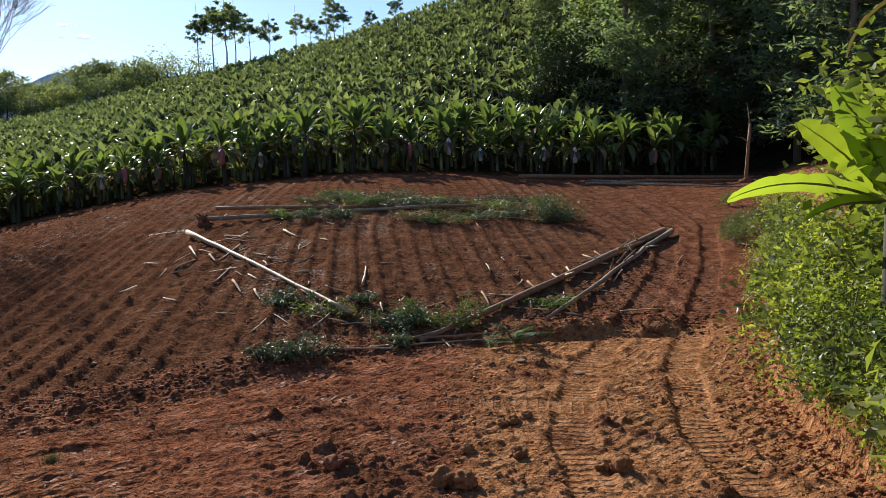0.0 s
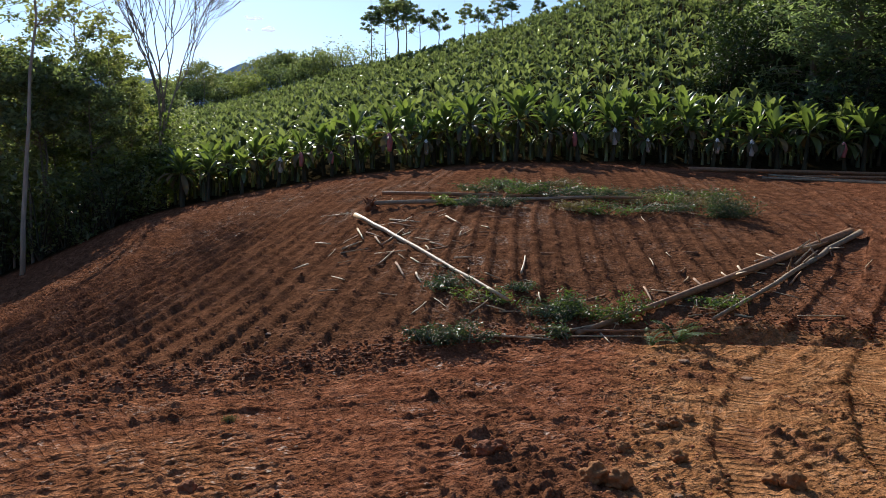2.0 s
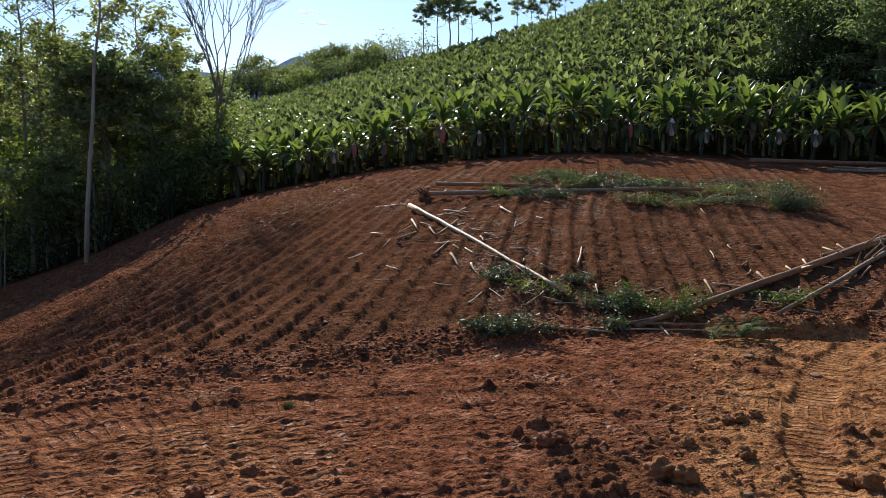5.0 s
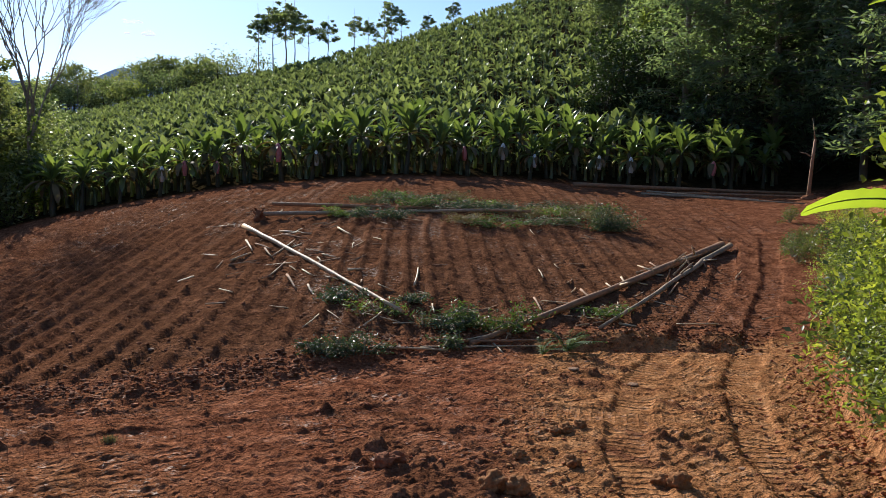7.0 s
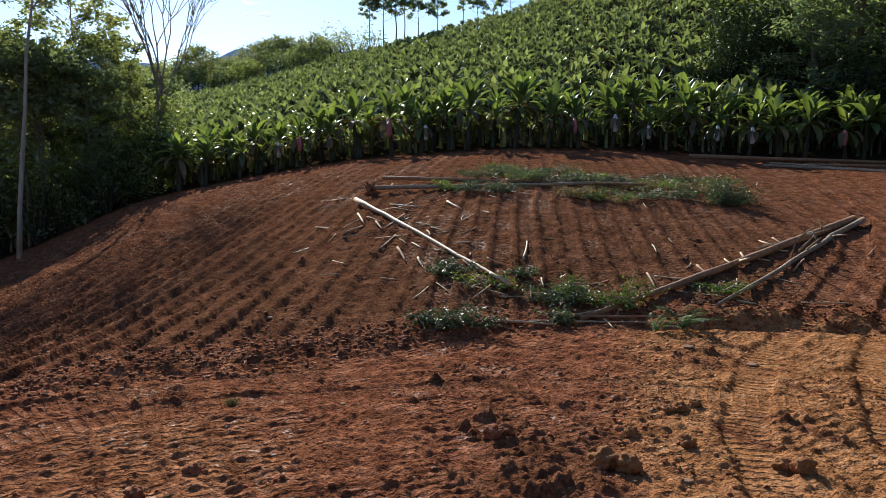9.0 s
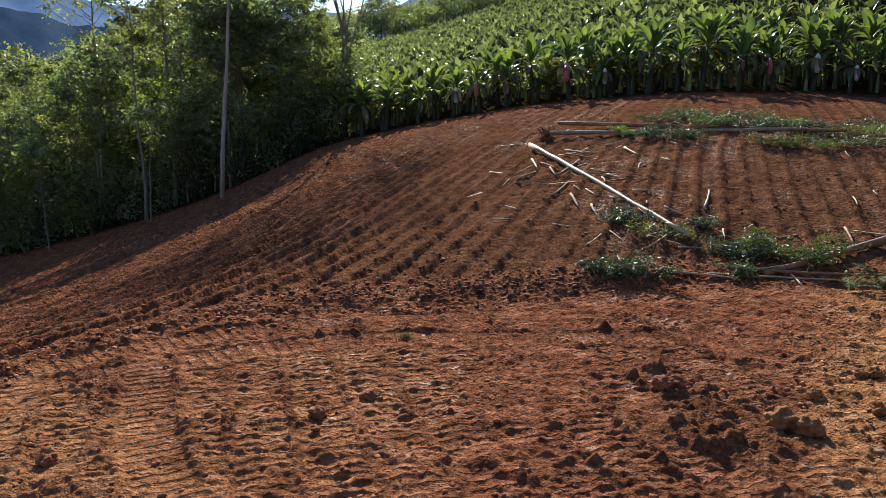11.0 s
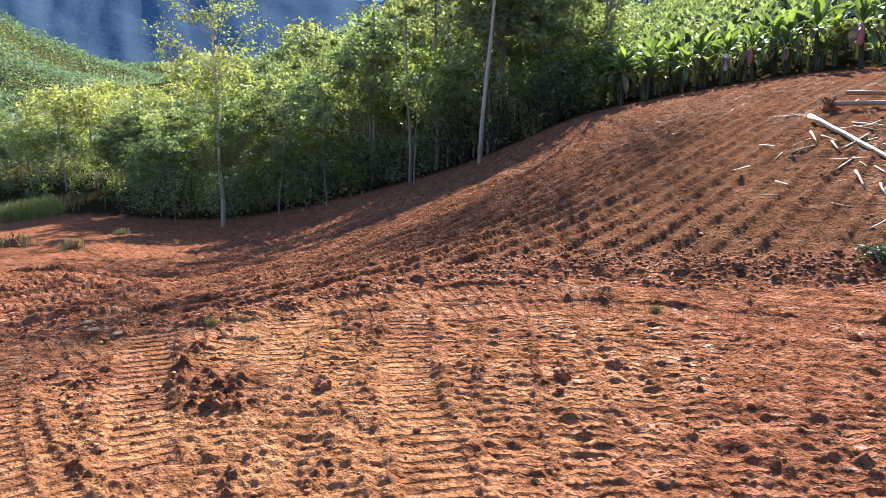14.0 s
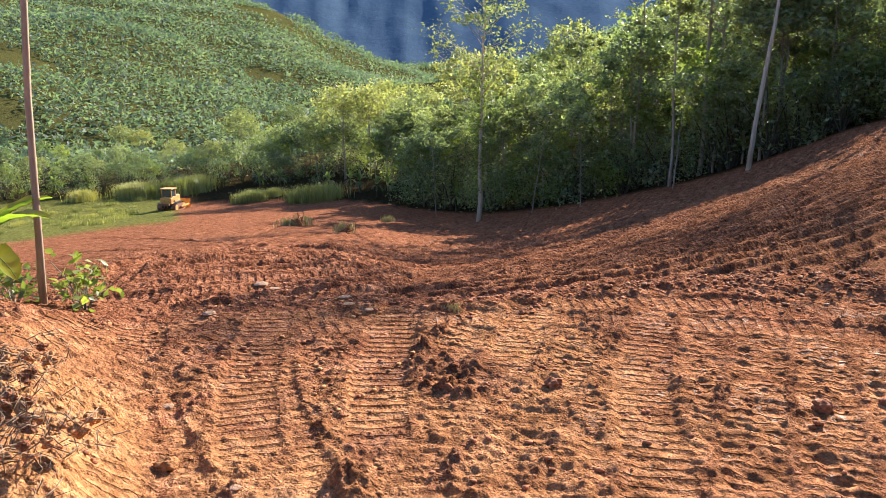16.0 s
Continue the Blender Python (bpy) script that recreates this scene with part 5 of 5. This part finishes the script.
clod_field("soil_clods", "crumbled red clods along the foot of the slope", CLOD, 900, 505, along_left_foot, (0.008, 0.04))
clod_field("soil_clods", "red clay clods scattered on the bench", CLOD, 2400, 510, on_bench, (0.006, 0.038))
clod_field("soil_clods", "ochre clods scattered on the bench", OCHRE_CLOD, 2000, 520, ochre_side, (0.006, 0.036))
clod_field("soil_clods", "small clods on the graded slope", DARK_CLOD, 2600, 530, on_face, (0.012, 0.05))
clod_field("soil_clods", "red clods below the cut bank", CLOD, 1300, 540, bank_foot, (0.008, 0.05))


def stone(x, y, r, mat, label, seed, squash=0.7, name="stone", group="loose stones"):
    ob = thing(name, Matrix.Translation((x, y, height(x, y) + r * squash * 0.45)), label, name, group)
    part("body", mesh_bm("body", lump(seed, r, squash, 0.22 if name == "stone" else 0.5, 4), mat), ob)
    return ob


stone(0.52, 7.25, 0.125, OCHRE_CLOD, "large ochre clod of earth on the bench", 1, 0.8, "clod", "large clods")
stone(0.72, 7.2, 0.115, OCHRE_CLOD, "large ochre clod of earth on the bench", 2, 0.8, "clod", "large clods")
for k, (az, r, s) in enumerate([(9.5, 9.2, 0.09), (10.5, 9.4, 0.08), (8.7, 9.1, 0.07), (10, 8.1, 0.09), (16.5, 7.9, 0.09), (17.8, 7.8, 0.11), (6, 8.2, 0.07), (-3.5, 7.9, 0.09), (-4.4, 7.8, 0.1), (-80, 5.6, 0.08), (-50, 6.8, 0.08), (-31, 7.0, 0.08), (-27, 7.4, 0.08)]):
    stone(*polar(az, r), s, OCHRE_CLOD if az > 4 or az < -60 else CLOD, "large clod of red earth on the bench", 10 + k, 0.75, "clod", "large clods")
for k, (x, y, s) in enumerate([(2.9, 11.4, 0.08), (2.1, 12.0, 0.085), (-4.8, 12.4, 0.07), (-8.6, 3.8, 0.09), (-8.9, 3.9, 0.07), (-8.2, 3.9, 0.06), (-11.2, 3.5, 0.11), (-10.9, 3.6, 0.09), (-9.1, 2.2, 0.08), (3.2, 7.9, 0.04), (1.25, 7.0, 0.045), (-2.5, 8.8, 0.03), (-5.5, 9.0, 0.035), (-4.62, 0.85, 0.06), (-4.55, 0.55, 0.05), (-4.9, 1.3, 0.04), (-6.6, 1.2, 0.05)]):
    stone(x, y, s, STONE, "pale flat stone lying on bare soil", 40 + k, 0.3)


# ============ stump on the slope ============
def stump(x, y, seed, size, label, mat):
    g = np.random.default_rng(seed)
    ob = thing("stump", Matrix.Translation((x, y, height(x, y))), label, "stump", "uprooted stumps")
    part("body", mesh_bm("body", lump(seed, size * 0.3, 1.4, 0.8, 3), mat), ob)
    for k in range(9):
        a, e = g.uniform(0, 6.28), g.uniform(-0.1, 1.3)
        d = np.array([math.cos(a) * math.cos(e), math.sin(a) * math.cos(e), math.sin(e)]) * size * g.uniform(0.6, 1.1)
        d2 = d * 0.55 + g.normal(size=3) * size * 0.12
        v, f = tube([(0, 0, size * 0.15), d2 + np.array([0, 0, size * 0.1]), d], [0.08 * size, 0.05 * size, 0.012], 6, 0.15, seed + k)
        part("root", mesh_np("root", v, f, mat, True), ob)
    return ob


stump(-5.75, 24.0, 601, 0.6, "dark uprooted stump with broken roots", DARK_CLOD)
stump(-50.4, 18.5, 602, 1.1, "uprooted stump with dry grass on bare soil", DARK_CLOD)
stump(-39.0, 17.1, 603, 0.7, "uprooted stump with dry grass on bare soil", DARK_CLOD)

# post at the end of the track and the tall bare pole
post = thing("post", Matrix.Translation((16.8, 35.4, height(16.8, 35.4))), "broken dead trunk standing upright", "post")
v, f = tube([(0, 0, -0.3), (0.05, 0, 0.6), (0.13, 0, 1.7), (0.22, 0, 2.75)], [0.12, 0.085, 0.075, 0.06], 9, 0.1, 3)
part("trunk", mesh_np("trunk", v, f, RED_LOG, True), post)
part("root_ball", mesh_bm("root_ball", lump(77, 0.34, 0.6, 0.6, 3), DARK_CLOD, False), post)
v, f = tube([(0.21, 0, 2.6), (0.15, 0, 3.1), (0.05, 0, 3.7)], [0.04, 0.025, 0.01], 5, 0.1, 4)
part("limb", mesh_np("limb", v, f, GREY_LOG, True), post)
v, f = tube([(0.14, 0, 1.9), (-0.2, 0, 2.1), (-0.5, 0, 2.15)], [0.04, 0.025, 0.01], 5, 0.1, 4)
part("limb", mesh_np("limb", v, f, GREY_LOG, True), post)

TAN_BARK = bark_material("tan bark", (0.22, 0.14, 0.09), (0.47, 0.34, 0.23))
pole = thing("slim_tree", Matrix.Translation((-10.6, 0.5, height(-10.6, 0.5))), "slim bare brown tree rising from the bank", "tree")
v, f = tube([(0, 0, -0.4), (-0.02, 0.06, 1.0), (-0.04, 0.12, 2.5), (-0.03, 0.26, 4.5), (-0.05, 0.42, 7.0), (-0.05, 0.6, 9.5)], [0.056, 0.045, 0.041, 0.038, 0.034, 0.028], 8, 0.06, 7)
part("trunk", mesh_np("trunk", v, f, TAN_BARK, True), pole)


# ============ right bank ============
BUSH = leaf_material("bush leaf", (0.13, 0.165, 0.033), (0.32, 0.345, 0.085), 3.0, 0.5, 0.45, 0.4)
# darkened copy of the bush leaf, for shaded gaps among the shrubs
SHADE_LEAF = leaf_material("shade-dark bush leaf", (0.05, 0.075, 0.025), (0.16, 0.19, 0.06), 3.0, 0.4, 0.4, 0.5)
LUSH = "lush light green shrub on the bank"
bank_kinds = [
    shrub("bank_shrub", 701, 1.0, 1.2, 0.075, BUSH, 1700, LUSH, "shrub", "bank shrubs", 0.4),
    shrub("bank_shrub", 702, 1.2, 1.6, 0.09, BUSH, 1500, LUSH, "shrub", "bank shrubs", 0.5),
    shrub("bank_shrub", 703, 0.9, 1.2, 0.15, LIGHT_LEAF, 520, "broad-leaved green shrub on the bank", "shrub", "bank shrubs", 0.65),
    shrub("bank_shrub", 704, 1.5, 2.6, 0.12, BUSH, 1900, "tall leafy shrub on the bank", "shrub", "bank shrubs", 0.5),
    shrub("bank_shrub", 705, 1.1, 1.3, 0.11, SHADE_LEAF, 900, "shrub in shade-dark green on the bank", "shrub", "bank shrubs", 0.5),
]
g_bank = np.random.default_rng(71)
used = set()
for y0, y1, dx0, dx1, w, n in [(4.8, 21, 0.15, 0.65, [0.5, 0.12, 0.16, 0.0, 0.22], 30), (5.0, 20, 0.9, 1.6, [0.2, 0.35, 0.2, 0.0, 0.25], 24), (5.5, 13, 1.7, 2.8, [0.1, 0.3, 0.15, 0.25, 0.2], 14), (6.0, 13, 2.8, 5.0, [0, 0.3, 0.1, 0.4, 0.2], 12)]:
    pts = []
    for k in range(n):
        y = y0 + (y1 - y0) * ((k + g_bank.uniform(0, 1)) / n) ** 1.25
        pts.append((float(bank_line(y)) + g_bank.uniform(dx0, dx1) * (1 if y < 14 else 0.7), y))
    scatter(bank_kinds, [p for p in pts if p[1] < 11], g_bank, (0.7, 1.15), w, used)
    scatter(bank_kinds, [p for p in pts if p[1] >= 11], g_bank, (0.4, 0.7), w, used)
# taller growth behind the banana plants
for x, y, sc in [(6.6, 7.4, 1.35), (7.2, 8.6, 1.4), (8.0, 9.8, 1.4), (6.6, 6.7, 1.3), (8.6, 11.5, 1.3)]:
    stand(bank_kinds[3], x, y, x * 3, sc, 0.05)
scatter([bank_kinds[0], bank_kinds[4]], [(11.8 + g_bank.uniform(-0.6, 2.2), 22.5 + g_bank.uniform(0, 6)) for k in range(8)] + [(9.9, 21.5), (10.3, 22.3), (10.8, 22.5), (11.3, 23.5), (10.5, 21.3), (9.6, 20.6)], g_bank, (0.3, 0.5), None, {0, 1})
tuft = grass_clump("grass_tuft", 710, 0.5, 0.26, 90, GRASS, "long bright grass hanging over the cut bank", droop=1.3)
stand(tuft, float(bank_line(6.0)) + 0.25, 6.0, 0, 1.0, 0, False)
for k in range(7):
    y = 5.6 + 9.0 * (k + g_bank.uniform(0, 1)) / 7
    stand(tuft, float(bank_line(y)) + g_bank.uniform(0.25, 0.5), y, g_bank.uniform(0, 6.28), g_bank.uniform(0.7, 1.3))
bank_fern = fern(711, 9, 0.8, FERN, "green fern on the bank")
stand(bank_fern, float(bank_line(6.6)) + 0.6, 6.6, 0, 1.0, 0, False)
for y, d in [(7.4, 0.5), (8.3, 0.7), (6.0, 0.8), (9.6, 0.5), (11.0, 0.6), (5.5, 0.5), (6.9, 0.35), (7.9, 0.3), (8.8, 0.35), (6.3, 0.4), (10.3, 0.4)]:
    stand(bank_fern, float(bank_line(y)) + d, y, y * 2, g_bank.uniform(0.7, 1.1), -0.15)


def big_banana(x, y, stem, specs, label, seed, dead=0):
    """A near banana plant. specs: heading, rise, arch, length, width of each leaf, in degrees and metres."""
    g = np.random.default_rng(seed)
    ob = thing("banana_plant", Matrix.Translation((x, y, height(x, y))), label, "banana plant", "bank bananas")
    v, f = tube([(0, 0, -0.3), (0.02, 0, stem * 0.5), (0, 0, stem)], [0.13, 0.11, 0.075], 9, 0.05, seed)
    part("pseudostem", mesh_np("pseudostem", v, f, BANANA_STEM, True), ob)
    for k, (head, rise, arch, ln, wd, *roll) in enumerate(specs):
        v, f = banana_leaf(ln, wd, radians(rise), radians(arch), 22, g, 0.16)
        if roll:
            axis = Vector(v[-2] - v[1]).normalized()
            v = v @ np.array(Matrix.Rotation(radians(roll[0]), 3, axis)).T
        v = spin(v, radians(90 - head)) + np.array([0, 0, stem - 0.05])
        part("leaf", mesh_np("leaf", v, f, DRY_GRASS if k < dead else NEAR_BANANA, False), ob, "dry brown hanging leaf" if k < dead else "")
        t = np.linspace(0, 1, 12)
        ang = radians(rise) - radians(arch) * t ** 1.3
        px, pz = np.concatenate([[0], np.cumsum(np.cos(ang[:-1]) * ln / 11)]), np.concatenate([[0], np.cumsum(np.sin(ang[:-1]) * ln / 11)])
        v, f = tube([(a, 0, b - 0.012) for a, b in zip(px, pz)], list(0.020 - 0.017 * t), 5, 0, 1, False)
        part("midrib", mesh_np("midrib", spin(v, radians(90 - head)) + np.array([0, 0, stem - 0.05]), f, LIGHT_LEAF, True), ob)
    return ob


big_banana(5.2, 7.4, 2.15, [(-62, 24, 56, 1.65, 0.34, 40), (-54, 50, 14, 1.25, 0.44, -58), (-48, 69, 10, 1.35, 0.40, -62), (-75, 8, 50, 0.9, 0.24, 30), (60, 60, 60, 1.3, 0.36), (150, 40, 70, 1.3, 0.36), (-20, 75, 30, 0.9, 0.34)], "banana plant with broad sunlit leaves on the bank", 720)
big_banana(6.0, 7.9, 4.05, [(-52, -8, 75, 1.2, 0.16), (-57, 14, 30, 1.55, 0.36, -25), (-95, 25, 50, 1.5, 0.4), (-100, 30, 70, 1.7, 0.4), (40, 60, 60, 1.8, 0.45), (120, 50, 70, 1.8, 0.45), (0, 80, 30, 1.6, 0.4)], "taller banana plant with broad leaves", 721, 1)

# ============ left edge ============
big_banana(-10.7, -0.25, 0.55, [(70, 30, 70, 1.5, 0.36), (40, 55, 70, 1.4, 0.36), (110, 35, 80, 1.2, 0.32), (0, 60, 60, 1.3, 0.36), (200, 50, 60, 1.3, 0.36)], "low banana plant beside the bare trunk", 730)
weed = shrub("weed", 731, 0.5, 0.6, 0.13, LIGHT_LEAF, 130, "small leafy weed on the bank", "weed", "weeds", 0.6)
stand(weed, -10.3, 0.95, 0, 1.0, 0, False)
stand(weed, -10.8, 0.2, 1.0, 0.9)


def root_heap(x, y, seed):
    g = np.random.default_rng(seed)
    ob = thing("root_heap", Matrix.Translation((x, y, height(x, y))), "heap of dry roots and soil at the edge of the bank", "root heap")
    for k in range(22):
        bm = lump(seed + k, g.uniform(0.02, 0.055), 0.7, 0.8, 3)
        bmesh.ops.translate(bm, verts=bm.verts, vec=(g.normal(0, 0.26), g.normal(0, 0.22), g.uniform(0.0, 0.18)))
        part("clod", mesh_bm("clod", bm, OCHRE_CLOD if k % 2 else DARK_CLOD, False), ob)
    for k in range(190):
        p = np.array([g.normal(0, 0.27), g.normal(0, 0.22), g.uniform(0, 0.22)])
        d = g.normal(size=3) * np.array([0.09, 0.09, 0.05])
        v, f = tube([p, p + d * 0.5 + g.normal(size=3) * 0.05, p + d], [0.005, 0.004, 0.002], 3, 0.1, seed + k)
        part("root", mesh_np("root", v, f, ROOT, True), ob)
    return ob


root_heap(-5.0, 0.0, 740)
root_heap(-6.2, 0.0, 741)
log((-5.75, 0.0), (-5.4, 0.16), 0.05, 0.04, OCHRE_CLOD, "short weathered log stub at the bank", 742, 0.02, 0.02, "log", "felled logs", 10, 5)



# ============ crawler tractor ============
def solid(name, size, at, mat, parent, bevel=0.05, taper=1.0, label=""):
    bm = bmesh.new()
    bmesh.ops.create_cube(bm, size=1)
    for v in bm.verts:
        k = taper if v.co.z > 0 else 1
        v.co = Vector((v.co.x * size[0] * k, v.co.y * size[1] * k, v.co.z * size[2]))
    bmesh.ops.bevel(bm, geom=list(bm.edges), offset=bevel, segments=2, affect="EDGES", profile=0.6)
    bmesh.ops.translate(bm, verts=bm.verts, vec=at)
    return part(name, mesh_bm(name, bm, mat, False), parent, label)


def paint(name, colour, rough, metal=0.0, wear=None):
    m, n, l, b = material(name)
    co = n.new("ShaderNodeTexCoord").outputs["Object"]
    f = noise_tex(n, l, 3.0, 6, 0.7, co)
    l.new(ramp(n, l, f, [(0.35, wear or tuple(c * 0.6 for c in colour)), (0.6, colour)]), b.inputs["Base Color"])
    b.inputs["Roughness"].default_value, b.inputs["Metallic"].default_value = rough, metal
    return m


YELLOW = paint("dusty yellow paint", (0.62, 0.33, 0.07), 0.55, 0.0, (0.38, 0.16, 0.06))
STEEL = paint("muddy steel", (0.16, 0.09, 0.06), 0.7, 0.3, (0.25, 0.09, 0.04))
DARK_STEEL = paint("dark steel", (0.04, 0.04, 0.04), 0.5, 0.4)
GLASS, _n, _l, _b = material("cab glass")
_b.inputs["Base Color"].default_value = (0.05, 0.06, 0.07, 1)
_b.inputs["Roughness"].default_value = 0.05


def crawler(x, y, turn):
    ob = thing("bulldozer", Matrix.LocRotScale((x, y, height(x, y) - 0.05), Euler((0, 0, turn)), None), "dusty yellow bulldozer parked on bare soil", "bulldozer")
    # +x is forward
    for s in (-1, 1):
        pts = []
        bm = bmesh.new()
        prof = [(-1.35, 0.45), (-1.2, 0.12), (-0.9, 0.0), (0.95, 0.0), (1.25, 0.12), (1.4, 0.45), (1.25, 0.8), (0.9, 0.92), (-0.85, 0.92), (-1.2, 0.8)]
        ring_a = [bm.verts.new((px, s * 0.95 - 0.24, pz)) for px, pz in prof]
        ring_b = [bm.verts.new((px, s * 0.95 + 0.24, pz)) for px, pz in prof]
        bm.faces.new(ring_a[::-1] if s > 0 else ring_a)
        bm.faces.new(ring_b if s > 0 else ring_b[::-1])
        for k in range(len(prof)):
            bm.faces.new((ring_a[k], ring_a[(k + 1) % 10], ring_b[(k + 1) % 10], ring_b[k]))
        bmesh.ops.recalc_face_normals(bm, faces=bm.faces)
        belt = part("crawler_track", mesh_bm("crawler_track", bm, STEEL, False), ob)
        for k in range(14):
            solid("track_shoe", (0.06, 0.52, 0.06), (-1.2 + 2.4 * k / 13, s * 0.95, 0.95), DARK_STEEL, belt, 0.01)
        for wx in (-0.9, 0.95):
            bm = bmesh.new()
            bmesh.ops.create_cone(bm, cap_ends=True, segments=20, radius1=0.34, radius2=0.34, depth=0.52)
            bmesh.ops.rotate(bm, verts=bm.verts, matrix=Matrix.Rotation(radians(90), 3, "X"))
            bmesh.ops.translate(bm, verts=bm.verts, vec=(wx, s * 0.95, 0.46))
            part("wheel", mesh_bm("wheel", bm, YELLOW, False), belt)
    solid("chassis", (2.5, 1.2, 0.6), (0, 0, 0.75), DARK_STEEL, ob, 0.05)
    solid("engine_hood", (1.5, 1.0, 0.85), (0.75, 0, 1.42), YELLOW, ob, 0.08, 0.94)
    solid("rear_tank", (0.55, 1.5, 0.75), (-1.05, 0, 1.3), YELLOW, ob, 0.08)
    solid("radiator_grille", (0.06, 0.8, 0.65), (1.53, 0, 1.4), DARK_STEEL, ob, 0.01)
    cab = solid("cab", (1.1, 1.35, 0.5), (-0.45, 0, 1.55), YELLOW, ob, 0.04)
    for px in (-0.95, 0.05):
        for py in (-0.62, 0.62):
            solid("cab_post", (0.09, 0.09, 1.0), (px, py, 2.2), YELLOW, cab, 0.015)
    for py in (-0.62, 0.62):
        solid("side_window", (0.9, 0.03, 0.85), (-0.45, py, 2.2), GLASS, cab, 0.005)
    for px in (-0.95, 0.05):
        solid("end_window", (0.03, 1.12, 0.85), (px, 0, 2.2), GLASS, cab, 0.005)
    solid("roof", (1.35, 1.6, 0.14), (-0.45, 0, 2.76), YELLOW, cab, 0.05)
    v, f = tube([(0.7, 0.25, 1.8), (0.7, 0.25, 2.55), (0.62, 0.25, 2.65)], [0.05, 0.045, 0.045], 8)
    part("exhaust", mesh_np("exhaust", v, f, DARK_STEEL, True), ob)
    bm = bmesh.new()
    cols = []
    for k in range(7):
        a = radians(-35 + 70 * k / 6)
        cols.append([bm.verts.new((2.35 - 0.55 * math.cos(a) + 0.35, py, 0.6 + 0.95 * math.sin(a))) for py in (-1.45, 1.45)])
    for k in range(6):
        bm.faces.new((cols[k][0], cols[k][1], cols[k + 1][1], cols[k + 1][0]))
    bmesh.ops.solidify(bm, geom=list(bm.faces), thickness=0.07)
    part("blade", mesh_bm("blade", bm, YELLOW, False), ob, "wide curved blade")
    for s in (-1, 1):
        solid("push_arm", (2.2, 0.14, 0.2), (1.1, s * 1.3, 0.5), YELLOW, ob, 0.03)
    for s in (-0.4, 0, 0.4):
        solid("ripper_tooth", (0.12, 0.08, 0.8), (-1.75, s, 0.6), STEEL, ob, 0.02, 0.9)
    solid("ripper_beam", (0.25, 1.4, 0.25), (-1.7, 0, 0.95), STEEL, ob, 0.03)
    return ob


crawler(*DOZER, radians(140))

# ============ grass by the tractor ============
tall_grass = [grass_clump("tall_grass", 800 + k, 3.4, 2.5, 1100, GRASS, "tall bright yellow-green grass clump", droop=0.9) for k in range(2)]
used = set()
g_gr = np.random.default_rng(81)
places = []
for az0, az1, r0, r1, n in [(-74.6, -71.2, 101, 105, 7), (-70.2, -67.6, 93, 97, 6), (-98, -80, 116, 126, 14), (-80, -77, 116, 121, 5)]:
    for k in range(n):
        places.append(polar(g_gr.uniform(az0, az1), g_gr.uniform(r0, r1)))
scatter(tall_grass, places, g_gr, (0.35, 1.15), None, used)
low_tuft = grass_clump("grass_tuft", 810, 1.0, 0.45, 220, GRASS, "low pale green grass tuft in the field")
stand(low_tuft, *polar(-90, 90), 0, 1.0, 0, False)
for k in range(90):
    az, r = g_gr.uniform(-100, -80), g_gr.uniform(86, 116)
    stand(low_tuft, *polar(az, r), k, g_gr.uniform(0.7, 1.4))
dry_tuft = grass_clump("dry_grass", 811, 0.6, 0.45, 160, DRY_GRASS, "dry straw-coloured grass tuft on bare soil", "dry grass", "dry grass tufts")
stand(dry_tuft, -50.9, 19.0, 0, 1.8, 0, False)
for az, r, s in [(-70.5, 54.0, 1.7), (-66.5, 43.5, 1.4), (-63.2, 62, 1.4), (-24, 9.4, 0.22), (-58, 9.1, 0.22)]:
    stand(dry_tuft, *polar(az, r), az, s)
edge_bananas = [(-66, 98), (-67.5, 99), (-71, 108), (-64, 90), (-63, 88), (-86, 124), (-90, 122), (-93, 122), (-84, 124), (-58, 72), (-60, 77), (-72.5, 110), (-65.2, 95)]
for k, (az, r) in enumerate(edge_bananas):
    stand(front[k % 3 * 2], *polar(az, r), k * 2.0, 0.85)

# ============ small far clouds ============
CLOUD, _n, _l, _b = material("cloud")
_b.inputs["Base Color"].default_value = (0.8, 0.8, 0.8, 1)
# emission stands in for the sunlight that whitens the clouds
_b.inputs["Emission Color"].default_value = (0.86, 0.92, 1.0, 1)
_b.inputs["Emission Strength"].default_value = 0.62
for az, el, w, seed in [(-21.9, 10.6, 1.0, 1), (-20.7, 9.9, 1.5, 2), (-1.0, 14.8, 2.4, 3)]:
    g_c = np.random.default_rng(900 + seed)
    far = 3900
    x, y = polar(az, far)
    bm = bmesh.new()
    for k in range(9):
        made = bmesh.ops.create_icosphere(bm, subdivisions=3, radius=15 * w * g_c.uniform(0.4, 1.0))["verts"]
        shift = Vector((g_c.normal(0, 20 * w), 0, g_c.normal(0, 3.5 * w)))
        for v in made:
            v.co = Vector((v.co.x * 1.3, v.co.y * 0.5, v.co.z * 0.4)) * (1 + 0.5 * noise.noise(v.co * 0.12 + Vector((seed, k, 0)))) + shift
    ob = tagged(new("backdrop_cloud", mesh_bm("backdrop_cloud", bm, CLOUD)), "small thin white cloud above the hills", "cloud", kind="structure")
    ob.matrix_basis = Matrix.LocRotScale((x, y, far * math.tan(radians(el))), Euler((0, 0, -radians(az))), None)

# nothing stays at the origin but what was placed there
for ob in list(tangle + front + forest_kinds + edge_kinds + edge_shrubs + euca_kinds + pine_kinds + bank_kinds + tall_grass):
    if ob.matrix_basis.translation.length < 0.01:
        for child in list(ob.children_recursive):
            bpy.data.objects.remove(child)
        bpy.data.objects.remove(ob)
